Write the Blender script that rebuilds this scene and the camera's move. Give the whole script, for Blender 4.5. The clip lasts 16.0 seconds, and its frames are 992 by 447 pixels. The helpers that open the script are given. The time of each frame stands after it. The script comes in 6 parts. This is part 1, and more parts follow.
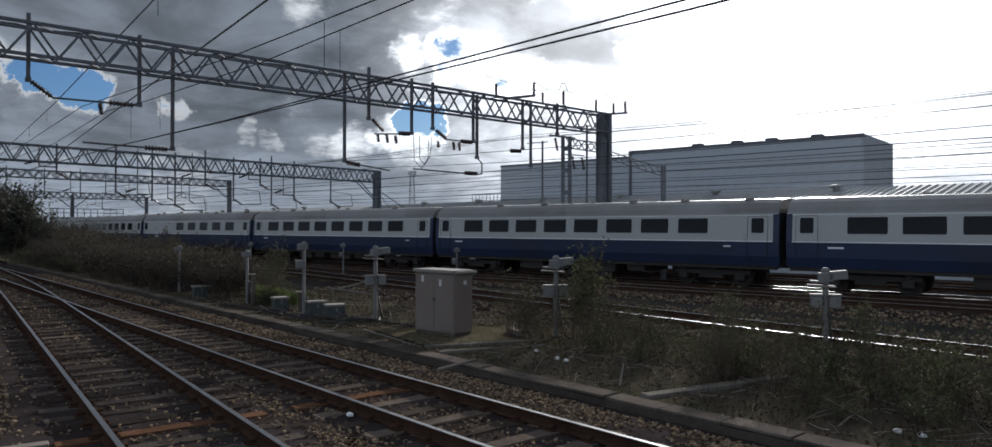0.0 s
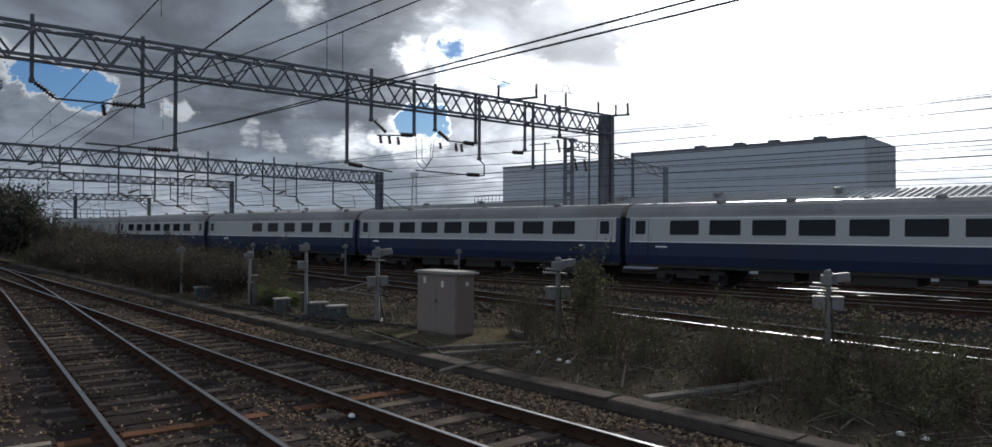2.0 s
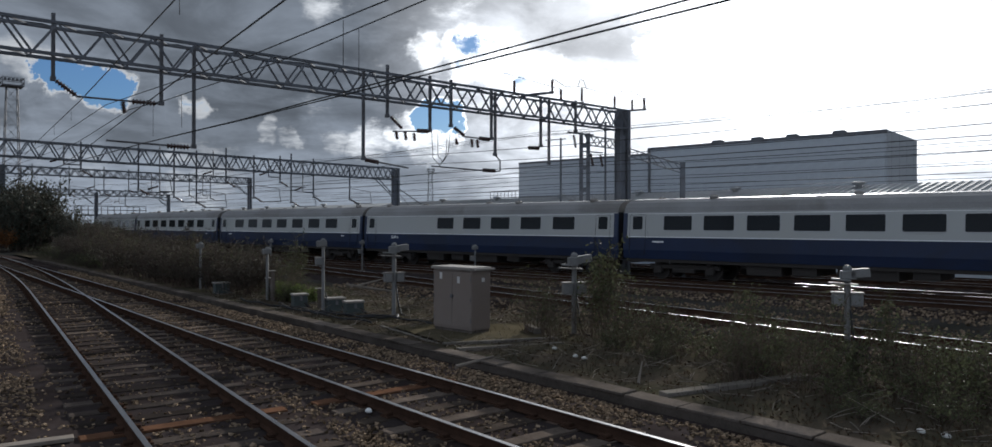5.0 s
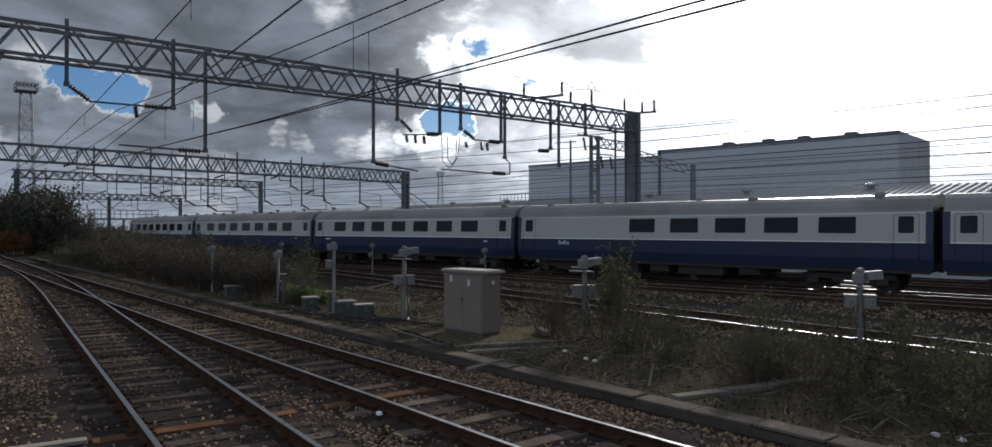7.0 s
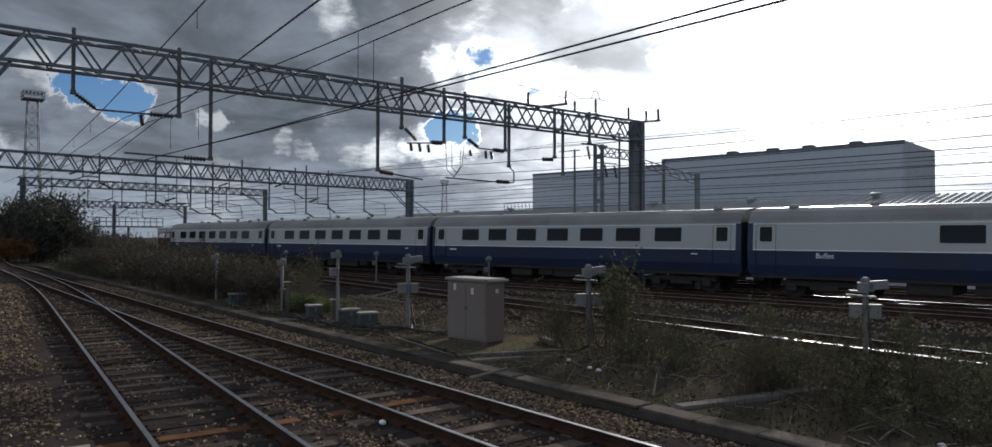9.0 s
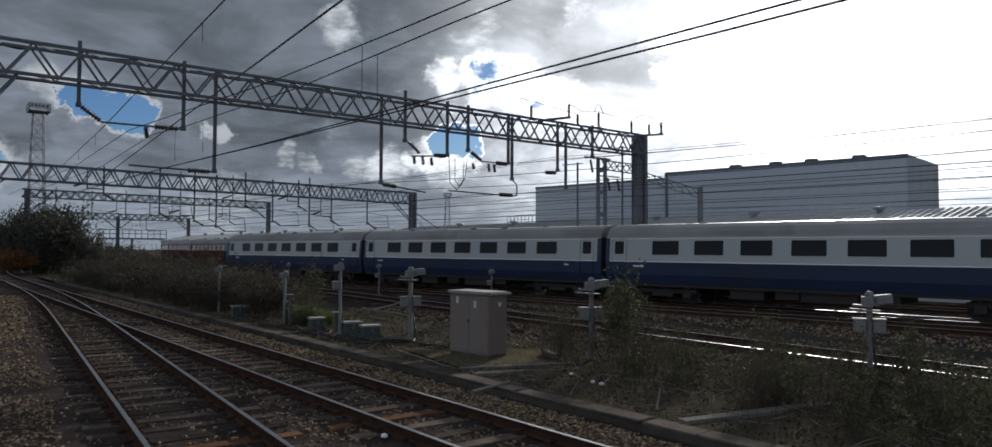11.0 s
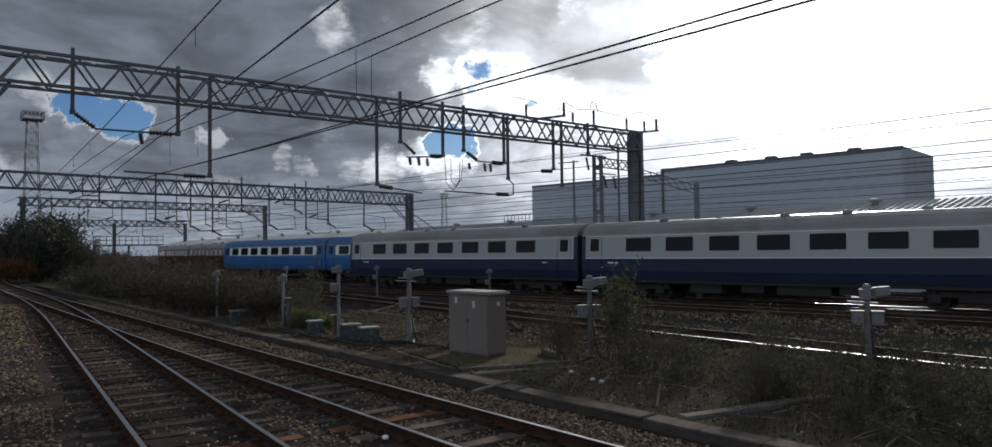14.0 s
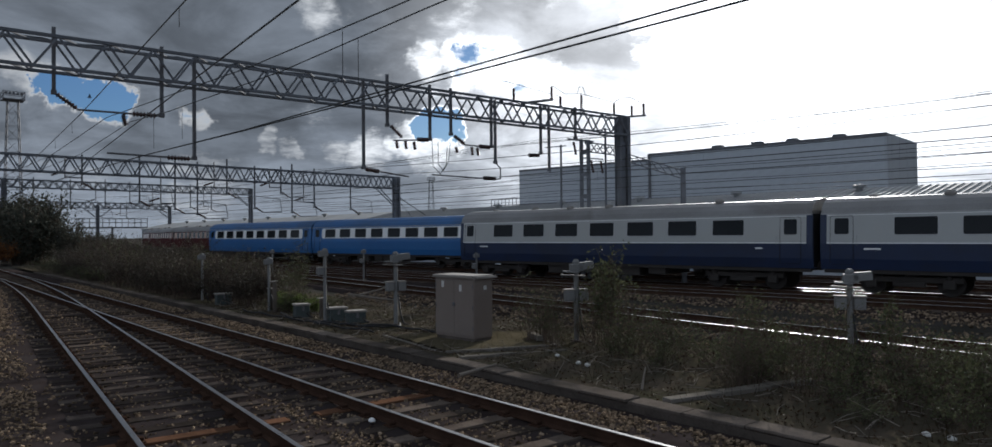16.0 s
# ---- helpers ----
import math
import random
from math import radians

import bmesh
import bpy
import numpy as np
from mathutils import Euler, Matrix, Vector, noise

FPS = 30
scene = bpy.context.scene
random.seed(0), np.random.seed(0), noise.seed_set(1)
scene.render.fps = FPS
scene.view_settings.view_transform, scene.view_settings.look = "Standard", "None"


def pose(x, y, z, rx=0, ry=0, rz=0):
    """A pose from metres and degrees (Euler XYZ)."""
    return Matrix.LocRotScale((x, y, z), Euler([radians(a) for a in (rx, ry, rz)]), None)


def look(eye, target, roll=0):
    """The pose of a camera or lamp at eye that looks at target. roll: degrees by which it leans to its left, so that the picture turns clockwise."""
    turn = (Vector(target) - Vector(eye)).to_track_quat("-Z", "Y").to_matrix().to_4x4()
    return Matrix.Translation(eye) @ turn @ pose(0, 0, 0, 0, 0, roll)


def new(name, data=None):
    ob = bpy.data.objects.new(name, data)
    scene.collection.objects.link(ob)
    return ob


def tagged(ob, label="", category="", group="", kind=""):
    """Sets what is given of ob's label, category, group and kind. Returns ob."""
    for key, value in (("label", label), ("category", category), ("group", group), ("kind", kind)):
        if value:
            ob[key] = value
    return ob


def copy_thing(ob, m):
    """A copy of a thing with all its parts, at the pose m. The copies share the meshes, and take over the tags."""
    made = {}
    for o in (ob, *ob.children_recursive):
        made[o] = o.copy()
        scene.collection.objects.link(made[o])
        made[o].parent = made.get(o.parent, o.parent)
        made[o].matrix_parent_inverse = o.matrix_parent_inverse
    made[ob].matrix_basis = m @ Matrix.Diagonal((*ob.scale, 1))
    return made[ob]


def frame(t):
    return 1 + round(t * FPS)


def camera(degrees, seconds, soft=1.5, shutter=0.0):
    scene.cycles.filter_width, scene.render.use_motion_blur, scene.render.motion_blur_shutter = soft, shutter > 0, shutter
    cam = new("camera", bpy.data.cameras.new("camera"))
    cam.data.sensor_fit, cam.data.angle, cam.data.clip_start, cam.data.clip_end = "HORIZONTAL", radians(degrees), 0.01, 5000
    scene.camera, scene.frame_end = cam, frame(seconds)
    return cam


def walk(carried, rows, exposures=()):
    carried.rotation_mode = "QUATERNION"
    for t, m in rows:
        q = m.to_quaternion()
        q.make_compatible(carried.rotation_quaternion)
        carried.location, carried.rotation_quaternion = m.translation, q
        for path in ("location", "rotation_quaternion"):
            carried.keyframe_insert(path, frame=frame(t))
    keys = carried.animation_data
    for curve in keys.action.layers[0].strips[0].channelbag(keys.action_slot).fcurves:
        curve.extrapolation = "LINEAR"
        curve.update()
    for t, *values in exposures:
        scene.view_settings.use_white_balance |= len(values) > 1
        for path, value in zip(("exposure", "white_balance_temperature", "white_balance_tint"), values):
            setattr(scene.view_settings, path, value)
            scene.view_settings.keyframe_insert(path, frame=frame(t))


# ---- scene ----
cam = camera(68.57, 16.0)

# ---- camera ----
# seconds, yaw, pitch, roll of a camera held at the end of a platform
TURNS = [(0, -2.21, 0.40, -0.11), (0.5, -2.13, 0.45, -0.05), (1, -2.14, 0.56, -0.16), (1.5, -2.00, 0.52, -0.41), (2, -2.04, 0.52, -0.22), (2.5, -1.91, 0.45, 0.02), (3, -1.65, 0.39, 0.43), (3.5, -1.36, 0.15, 0.26), (4, -1.06, 0.29, 0.03),
         (6.5, -0.32, -0.04, 0.01), (7, -0.00, 0.40, 0.00), (7.5, 0.17, 0.52, -0.16), (8, 0.18, 0.80, -0.26), (8.5, 0.26, 0.93, -0.14),
         (11, 0.53, 2.09, -0.29), (11.5, 0.64, 2.27, -0.00), (12, 0.69, 2.19, 0.19), (12.5, 0.63, 2.40, 0.45), (13, 0.67, 2.31, 0.41), (13.5, 0.54, 2.01, 0.71), (14, 0.34, 2.05, 0.80), (14.5, 0.34, 1.51, 0.85), (15, -0.40, 1.29, 0.93), (15.5, -0.69, 1.04, 1.27), (16, -0.69, 0.78, 0.57)]
EYE = (0.0, 0.0, 2.48)
walk(cam, [(t, pose(*EYE, 90 + p, r, y)) for t, y, p, r in TURNS], exposures=[(0.0, 0.36, 6050, 10), (8.5, 0.36, 6050, 10), (11.0, 0.20, 6050, 10), (16.0, 0.20, 6050, 10)])

# ---- world and sun ----
SUN_AZ, SUN_EL = 24.0, 16.5   # degrees right of +y, and above the horizon
SUN_DIR = Vector((math.sin(radians(SUN_AZ)) * math.cos(radians(SUN_EL)),
                  math.cos(radians(SUN_AZ)) * math.cos(radians(SUN_EL)), math.sin(radians(SUN_EL))))


def link(nt, a, b):
    nt.links.new(a, b)


def math_node(nt, op, a, b=None, clamp=False):
    n = nt.nodes.new("ShaderNodeMath")
    n.operation, n.use_clamp = op, clamp
    for i, v in enumerate((a, b)):
        if v is None:
            continue
        if isinstance(v, (int, float)):
            n.inputs[i].default_value = v
        else:
            link(nt, v, n.inputs[i])
    return n.outputs[0]


def mix_color(nt, fac, a, b, blend="MIX"):
    n = nt.nodes.new("ShaderNodeMix")
    n.data_type, n.blend_type = "RGBA", blend
    for sock, v in ((n.inputs[0], fac), (n.inputs[6], a), (n.inputs[7], b)):
        if isinstance(v, (int, float)):
            sock.default_value = v
        elif isinstance(v, tuple):
            sock.default_value = (*v, 1.0) if len(v) == 3 else v
        else:
            link(nt, v, sock)
    return n.outputs[2]


def noise_tex(nt, vec, scale, detail=4.0, rough=0.55, distort=0.0):
    n = nt.nodes.new("ShaderNodeTexNoise")
    n.inputs["Scale"].default_value, n.inputs["Detail"].default_value = scale, detail
    n.inputs["Roughness"].default_value, n.inputs["Distortion"].default_value = rough, distort
    if vec is not None:
        link(nt, vec, n.inputs["Vector"])
    return n.outputs[0]


def ramp(nt, fac, lo, hi, clo=0.0, chi=1.0, smooth=True):
    n = nt.nodes.new("ShaderNodeMapRange")
    n.interpolation_type = "SMOOTHSTEP" if smooth else "LINEAR"
    n.inputs[1].default_value, n.inputs[2].default_value = lo, hi
    n.inputs[3].default_value, n.inputs[4].default_value = clo, chi
    link(nt, fac, n.inputs[0])
    return n.outputs[0]


def toward(az, el):
    return (math.sin(radians(az)) * math.cos(radians(el)), math.cos(radians(az)) * math.cos(radians(el)), math.sin(radians(el)))


def build_world():
    world = bpy.data.worlds.new("sky")
    scene.world = world
    world.use_nodes = True
    nt = world.node_tree
    nt.nodes.clear()
    out, bg = nt.nodes.new("ShaderNodeOutputWorld"), nt.nodes.new("ShaderNodeBackground")
    link(nt, bg.outputs[0], out.inputs[0])
    sky = nt.nodes.new("ShaderNodeTexSky")
    sky.sky_type, sky.sun_disc = "NISHITA", False
    sky.sun_elevation, sky.sun_rotation = radians(SUN_EL), radians(SUN_AZ)
    sky.air_density, sky.dust_density = 1.0, 0.6
    blue = mix_color(nt, 1.0, sky.outputs[0], (0.029, 0.042, 0.062), "MULTIPLY")
    co = nt.nodes.new("ShaderNodeTexCoord").outputs["Generated"]
    sep = nt.nodes.new("ShaderNodeSeparateXYZ")
    link(nt, co, sep.inputs[0])
    # cloud deck: the direction carried up to a flat layer
    zz = math_node(nt, "ADD", math_node(nt, "MAXIMUM", sep.outputs[2], 0.0), 0.21)
    comb = nt.nodes.new("ShaderNodeCombineXYZ")
    link(nt, math_node(nt, "DIVIDE", sep.outputs[0], zz), comb.inputs[0])
    link(nt, math_node(nt, "DIVIDE", sep.outputs[1], zz), comb.inputs[1])
    comb.inputs[2].default_value = 3.7
    big = noise_tex(nt, comb.outputs[0], 1.15, 8.0, 0.58, 0.25)
    fine = noise_tex(nt, comb.outputs[0], 5.0, 8.0, 0.66, 0.1)
    cloud = math_node(nt, "ADD", math_node(nt, "MULTIPLY", math_node(nt, "SUBTRACT", big, 0.5), 1.5), math_node(nt, "MULTIPLY", math_node(nt, "SUBTRACT", fine, 0.5), 1.2))

    def facing(az, el):
        n = nt.nodes.new("ShaderNodeVectorMath")
        n.operation = "DOT_PRODUCT"
        nrm = nt.nodes.new("ShaderNodeVectorMath")
        nrm.operation = "NORMALIZE"
        link(nt, co, nrm.inputs[0])
        link(nt, nrm.outputs[0], n.inputs[0])
        n.inputs[1].default_value = toward(az, el)
        return n.outputs["Value"]

    # the direction, frayed by noise so that the edges of the openings are ragged
    fray = nt.nodes.new("ShaderNodeTexNoise")
    fray.inputs["Scale"].default_value, fray.inputs["Detail"].default_value, fray.inputs["Roughness"].default_value = 14.0, 6.0, 0.62
    link(nt, co, fray.inputs["Vector"])
    shift = nt.nodes.new("ShaderNodeVectorMath")
    shift.operation = "MULTIPLY_ADD"
    link(nt, fray.outputs["Color"], shift.inputs[0])
    shift.inputs[1].default_value = (0.105, 0.105, 0.075)
    link(nt, co, shift.inputs[2])
    back_shift = nt.nodes.new("ShaderNodeVectorMath")
    back_shift.operation = "SUBTRACT"
    link(nt, shift.outputs[0], back_shift.inputs[0])
    back_shift.inputs[1].default_value = (0.0525, 0.0525, 0.0375)
    ragged = nt.nodes.new("ShaderNodeVectorMath")
    ragged.operation = "NORMALIZE"
    link(nt, back_shift.outputs[0], ragged.inputs[0])

    def spot(az, el, size):
        """1 in the middle, falling evenly to 0 at size degrees."""
        n = nt.nodes.new("ShaderNodeVectorMath")
        n.operation = "DISTANCE"
        link(nt, ragged.outputs[0], n.inputs[0])
        n.inputs[1].default_value = toward(az, el)
        return math_node(nt, "SUBTRACT", 1.0, math_node(nt, "DIVIDE", n.outputs["Value"], radians(size)), True)

    def spots(rows):
        total = None
        for az, el, size, *weight in rows:
            h = math_node(nt, "MULTIPLY", ramp(nt, spot(az, el, size), 0.0, 0.6), weight[0] if weight else 1.0)
            total = h if total is None else math_node(nt, "MAXIMUM", total, h)
        return total

    # openings in the deck where blue shows, bright breaks, and heavier banks
    hole = spots(((-31.2, 9.7, 1.5), (-29.7, 9.6, 1.6), (-28.2, 9.4, 1.6), (-27.0, 9.2, 1.3, 0.85), (-21.5, 8.4, 1.3, 0.5), (-5.6, 8.7, 1.5), (-4.1, 8.8, 1.6), (-2.6, 8.5, 1.5), (-1.1, 13.9, 1.3, 0.26), (-1.8, 11.4, 1.4, 0.26), (3.1, 11.0, 1.4, 0.24), (-36.0, 5.5, 3.0, 0.5)))
    gap = spots(((-32.6, 10.9, 2.4, 0.9), (-34.2, 6.7, 2.4, 0.7), (-17.1, 7.1, 1.6), (-15.2, 6.6, 1.5, 0.9), (-7.0, 7.6, 2.2), (-4.5, 6.6, 2.8), (-9.2, 6.0, 2.4, 0.7), (-11.7, 6.2, 1.6, 0.6), (-12.7, 16.8, 3.0, 0.6), (-4.6, 13.3, 2.4, 0.8), (-2.0, 13.4, 2.4, 0.85), (0.8, 12.6, 2.8), (4.6, 10.6, 4.4), (-21.7, 3.6, 4.0, 0.8), (-29.0, 3.0, 3.4, 0.5), (6.5, 18.0, 2.6, 0.6)))
    bank = spots(((-16.4, 9.2, 5.5), (-21.0, 7.6, 5.0), (-25.1, 6.8, 3.4), (-33.8, 8.3, 2.6), (-9.3, 10.6, 5.0, 0.8), (-11.2, 3.4, 6.0, 0.5), (-4.4, 3.0, 6.0, 0.5), (-24.0, 12.5, 4.0, 0.4), (5.6, 15.6, 4.5, 0.8), (9.6, 14.8, 3.6, 0.6)))
    # unseen sky opposite the sun: deck broken up, clouds brightened as added fill light
    behind = ramp(nt, facing(SUN_AZ + 180, 25), 0.05, 0.75)
    body = math_node(nt, "SUBTRACT", math_node(nt, "ADD", math_node(nt, "MULTIPLY", cloud, 0.62), 0.66), math_node(nt, "MULTIPLY", hole, 0.74))
    body = math_node(nt, "SUBTRACT", body, math_node(nt, "SUBTRACT", math_node(nt, "MULTIPLY", gap, 0.30), math_node(nt, "MULTIPLY", bank, 0.12)))
    body = math_node(nt, "SUBTRACT", body, math_node(nt, "MULTIPLY", behind, 0.24))
    cover = ramp(nt, body, 0.08, 0.29)
    thick = ramp(nt, body, 0.22, 0.56)
    sun = math_node(nt, "ADD", facing(SUN_AZ, SUN_EL), math_node(nt, "MULTIPLY", cloud, -0.022))
    near = ramp(nt, sun, 0.74, 0.99)          # wide glow round the sun
    lit = mix_color(nt, near, (0.43, 0.433, 0.43), (1.7, 1.7, 1.68))
    lit = mix_color(nt, behind, lit, (0.62, 0.66, 0.72))
    dark = mix_color(nt, ramp(nt, sun, 0.83, 1.0), (0.160, 0.178, 0.202), (1.05, 1.05, 1.05))
    dark = mix_color(nt, behind, dark, (0.24, 0.30, 0.39))
    mottle = noise_tex(nt, comb.outputs[0], 3.0, 10.0, 0.60, 0.35)
    shade = math_node(nt, "MULTIPLY", ramp(nt, mottle, 0.32, 0.70, 0.72, 1.42), ramp(nt, sep.outputs[2], 0.12, 0.34, 1.08, 0.74))
    shade = math_node(nt, "MULTIPLY", shade, math_node(nt, "SUBTRACT", 1.0, math_node(nt, "MULTIPLY", bank, 0.36)))
    grey = nt.nodes.new("ShaderNodeCombineXYZ")
    for k in range(3):
        link(nt, shade, grey.inputs[k])
    dark = mix_color(nt, 1.0, dark, grey.outputs[0], "MULTIPLY")
    col = mix_color(nt, thick, lit, dark)
    # paler, thinner veil low over the horizon
    low = ramp(nt, sep.outputs[2], 0.0, 0.16, 1.0, 0.0)
    col = mix_color(nt, math_node(nt, "MULTIPLY", low, 0.35), col, (0.36, 0.40, 0.45))
    sky_col = mix_color(nt, cover, blue, col)
    halo = math_node(nt, "MULTIPLY", math_node(nt, "POWER", ramp(nt, sun, 0.980, 1.0, smooth=False), 1.3), 7.0)
    sky_col = mix_color(nt, 1.0, sky_col, mix_color(nt, halo, (0.0, 0.0, 0.0), (1.0, 1.0, 1.0)), "ADD")
    link(nt, sky_col, bg.inputs[0])
    bg.inputs[1].default_value = 1.0


build_world()
sun_lamp = new("sun", bpy.data.lights.new("sun", "SUN"))
sun_lamp.data.energy, sun_lamp.data.angle, sun_lamp.data.color = 5.0, radians(0.6), (1.0, 0.95, 0.87)
sun_lamp.matrix_world = look(SUN_DIR * 50, (0, 0, 0))

# ---- materials ----


def material(name, base, var=0.25, scale=3.0, rough=0.8, metal=0.0, bump=0.15, fine=40.0, tint=None, rand=0.0, spec=0.4, space="Object", stain=0.0):
    """A surface with a broad stain and a fine grain; rand varies it from piece to piece."""
    m = bpy.data.materials.new(name)
    m.use_nodes = True
    nt = m.node_tree
    b = nt.nodes["Principled BSDF"]
    co = nt.nodes.new("ShaderNodeTexCoord").outputs[space] if space == "Object" else nt.nodes.new("ShaderNodeNewGeometry").outputs["Position"]
    broad, grain = noise_tex(nt, co, scale, 5.0, 0.6), noise_tex(nt, co, fine, 3.0, 0.65)
    k = math_node(nt, "ADD", math_node(nt, "MULTIPLY", broad, 0.65), math_node(nt, "MULTIPLY", grain, 0.35))
    other = tint or tuple(c * 0.45 for c in base)
    f = ramp(nt, k, 0.5 - 0.22, 0.5 + 0.22)
    col = mix_color(nt, f, tuple(c * (1 - var) + o * var for c, o in zip(base, other)), tuple(min(1, c * (1 + var * 0.5)) for c in base))
    if stain:
        s = ramp(nt, noise_tex(nt, co, scale * 0.35, 6.0, 0.7, 0.6), 0.52, 0.66)
        col = mix_color(nt, math_node(nt, "MULTIPLY", s, stain), col, other)
    if rand:
        oi = nt.nodes.new("ShaderNodeObjectInfo").outputs["Random"]
        gi = nt.nodes.new("ShaderNodeNewGeometry").outputs["Random Per Island"]
        v = ramp(nt, math_node(nt, "FRACT", math_node(nt, "ADD", oi, gi)), 0, 1, 1 - rand, 1 + rand, False)
        hsv = nt.nodes.new("ShaderNodeHueSaturation")
        link(nt, col, hsv.inputs["Color"])
        link(nt, v, hsv.inputs["Value"])
        col = hsv.outputs[0]
    link(nt, col, b.inputs["Base Color"])
    link(nt, ramp(nt, k, 0.2, 0.8, max(0.02, rough - 0.12), min(1, rough + 0.1), False), b.inputs["Roughness"])
    b.inputs["Metallic"].default_value = metal
    b.inputs["Specular IOR Level"].default_value = spec
    if bump:
        bn = nt.nodes.new("ShaderNodeBump")
        bn.inputs["Strength"].default_value, bn.inputs["Distance"].default_value = bump, 0.02
        link(nt, k, bn.inputs["Height"])
        link(nt, bn.outputs[0], b.inputs["Normal"])
    return m


def leaf_material(name, a, b_col, rough=0.8, trans=0.22):
    m = bpy.data.materials.new(name)
    m.use_nodes = True
    nt = m.node_tree
    b = nt.nodes["Principled BSDF"]
    gi = nt.nodes.new("ShaderNodeNewGeometry").outputs["Random Per Island"]
    pos = nt.nodes.new("ShaderNodeNewGeometry").outputs["Position"]
    k = math_node(nt, "ADD", math_node(nt, "MULTIPLY", gi, 0.7), math_node(nt, "MULTIPLY", noise_tex(nt, pos, 1.5), 0.3))
    col = mix_color(nt, k, a, b_col)
    link(nt, col, b.inputs["Base Color"])
    b.inputs["Roughness"].default_value = rough
    b.inputs["Specular IOR Level"].default_value = 0.15
    tr = nt.nodes.new("ShaderNodeBsdfTranslucent")
    link(nt, col, tr.inputs[0])
    mx = nt.nodes.new("ShaderNodeMixShader")
    mx.inputs[0].default_value = trans
    link(nt, b.outputs[0], mx.inputs[1])
    link(nt, tr.outputs[0], mx.inputs[2])
    link(nt, mx.outputs[0], nt.nodes["Material Output"].inputs[0])
    return m


M_GROUND = material("yard_ground", (0.058, 0.051, 0.047), 0.6, 0.35, 0.95, bump=0.5, fine=9.0, tint=(0.03, 0.034, 0.02), space="World", spec=0.0)
M_SCRUB = material("leaf_litter", (0.062, 0.049, 0.038), 0.7, 0.8, 0.95, bump=0.5, fine=16.0, tint=(0.03, 0.035, 0.018), space="World", spec=0.0)
M_BALLAST = material("ballast_bed", (0.036, 0.030, 0.029), 0.7, 1.2, 0.95, bump=1.0, fine=22.0, tint=(0.03, 0.02, 0.016), space="World", spec=0.0)
M_STONE = material("ballast_stone", (0.170, 0.128, 0.088), 0.55, 6.0, 0.9, bump=0.3, fine=60.0, tint=(0.06, 0.035, 0.02), rand=0.75, space="World", spec=0.0)
M_RAIL_SIDE = material("rail_rust", (0.055, 0.032, 0.022), 0.5, 4.0, 0.85, bump=0.3, fine=50.0, tint=(0.02, 0.014, 0.012), space="World", spec=0.0)
M_RAIL_TOP = material("rail_polished", (0.36, 0.35, 0.345), 0.2, 2.0, 0.32, 1.0, 0.05, 60.0, space="World")
M_RAIL_SIDING = material("rail_siding", (0.38, 0.37, 0.36), 0.3, 2.0, 0.50, 0.9, 0.05, 60.0, space="World")
M_RAIL_DULL = material("rail_dull", (0.30, 0.27, 0.25), 0.4, 2.0, 0.40, 1.0, 0.1, 60.0, space="World")
M_SLEEPER = material("sleeper_wood", (0.088, 0.071, 0.058), 0.6, 2.5, 0.85, bump=0.6, fine=30.0, tint=(0.03, 0.02, 0.016), rand=0.5, space="World", spec=0.0)
M_SLEEPER_RUST = material("sleeper_rusty", (0.115, 0.060, 0.036), 0.6, 2.5, 0.9, bump=0.5, fine=30.0, tint=(0.05, 0.03, 0.02), space="World", spec=0.0)
M_SLEEPER_DARK = material("sleeper_dark", (0.060, 0.049, 0.042), 0.6, 2.5, 0.85, bump=0.6, fine=30.0, tint=(0.02, 0.015, 0.013), rand=0.55, space="World", spec=0.0)
M_KERB = material("kerb_concrete", (0.165, 0.148, 0.128), 0.5, 1.5, 0.9, bump=0.5, fine=30.0, tint=(0.07, 0.06, 0.045), rand=0.25, space="World", spec=0.0, stain=0.5)
M_PALE_WOOD = material("bleached_wood", (0.19, 0.165, 0.138), 0.4, 3.0, 0.85, bump=0.4, fine=40.0, tint=(0.13, 0.10, 0.08), rand=0.2, space="World", spec=0.05)
M_PAD = material("mossy_soil", (0.080, 0.066, 0.044), 0.6, 2.2, 0.95, bump=0.6, fine=25.0, tint=(0.05, 0.046, 0.026), space="World", spec=0.0)
M_PAPER = material("faded_notice", (0.50, 0.49, 0.46), 0.3, 6.0, 0.6, tint=(0.3, 0.28, 0.25))
M_BOX_GREEN = material("grey_green_box", (0.060, 0.072, 0.070), 0.35, 3.0, 0.7, 0.0, 0.1, 30.0, spec=0.15, tint=(0.05, 0.055, 0.05))
M_TROUGH = material("trough_concrete", (0.105, 0.088, 0.075), 0.6, 1.5, 0.92, bump=0.5, fine=30.0, tint=(0.03, 0.026, 0.02), rand=0.25, space="World", spec=0.0)
M_STEEL = material("galvanised_steel", (0.145, 0.155, 0.172), 0.4, 2.0, 0.85, 0.0, 0.1, 40.0, spec=0.1, tint=(0.09, 0.075, 0.06), rand=0.08)
M_STEEL_DARK = material("weathered_steel", (0.13, 0.135, 0.145), 0.5, 2.0, 0.7, 0.2, 0.15, 40.0, tint=(0.05, 0.03, 0.02))
M_WIRE = material("copper_wire_dark", (0.035, 0.035, 0.034), 0.3, 5.0, 0.5, 0.5, 0.0)
M_INSUL = material("brown_porcelain", (0.06, 0.035, 0.03), 0.3, 8.0, 0.25, 0.0, 0.05)
M_GREY_PAINT = material("coach_light_grey", (0.37, 0.375, 0.36), 0.14, 0.5, 0.42, 0.0, 0.04, 25.0, tint=(0.40, 0.38, 0.33), stain=0.25)
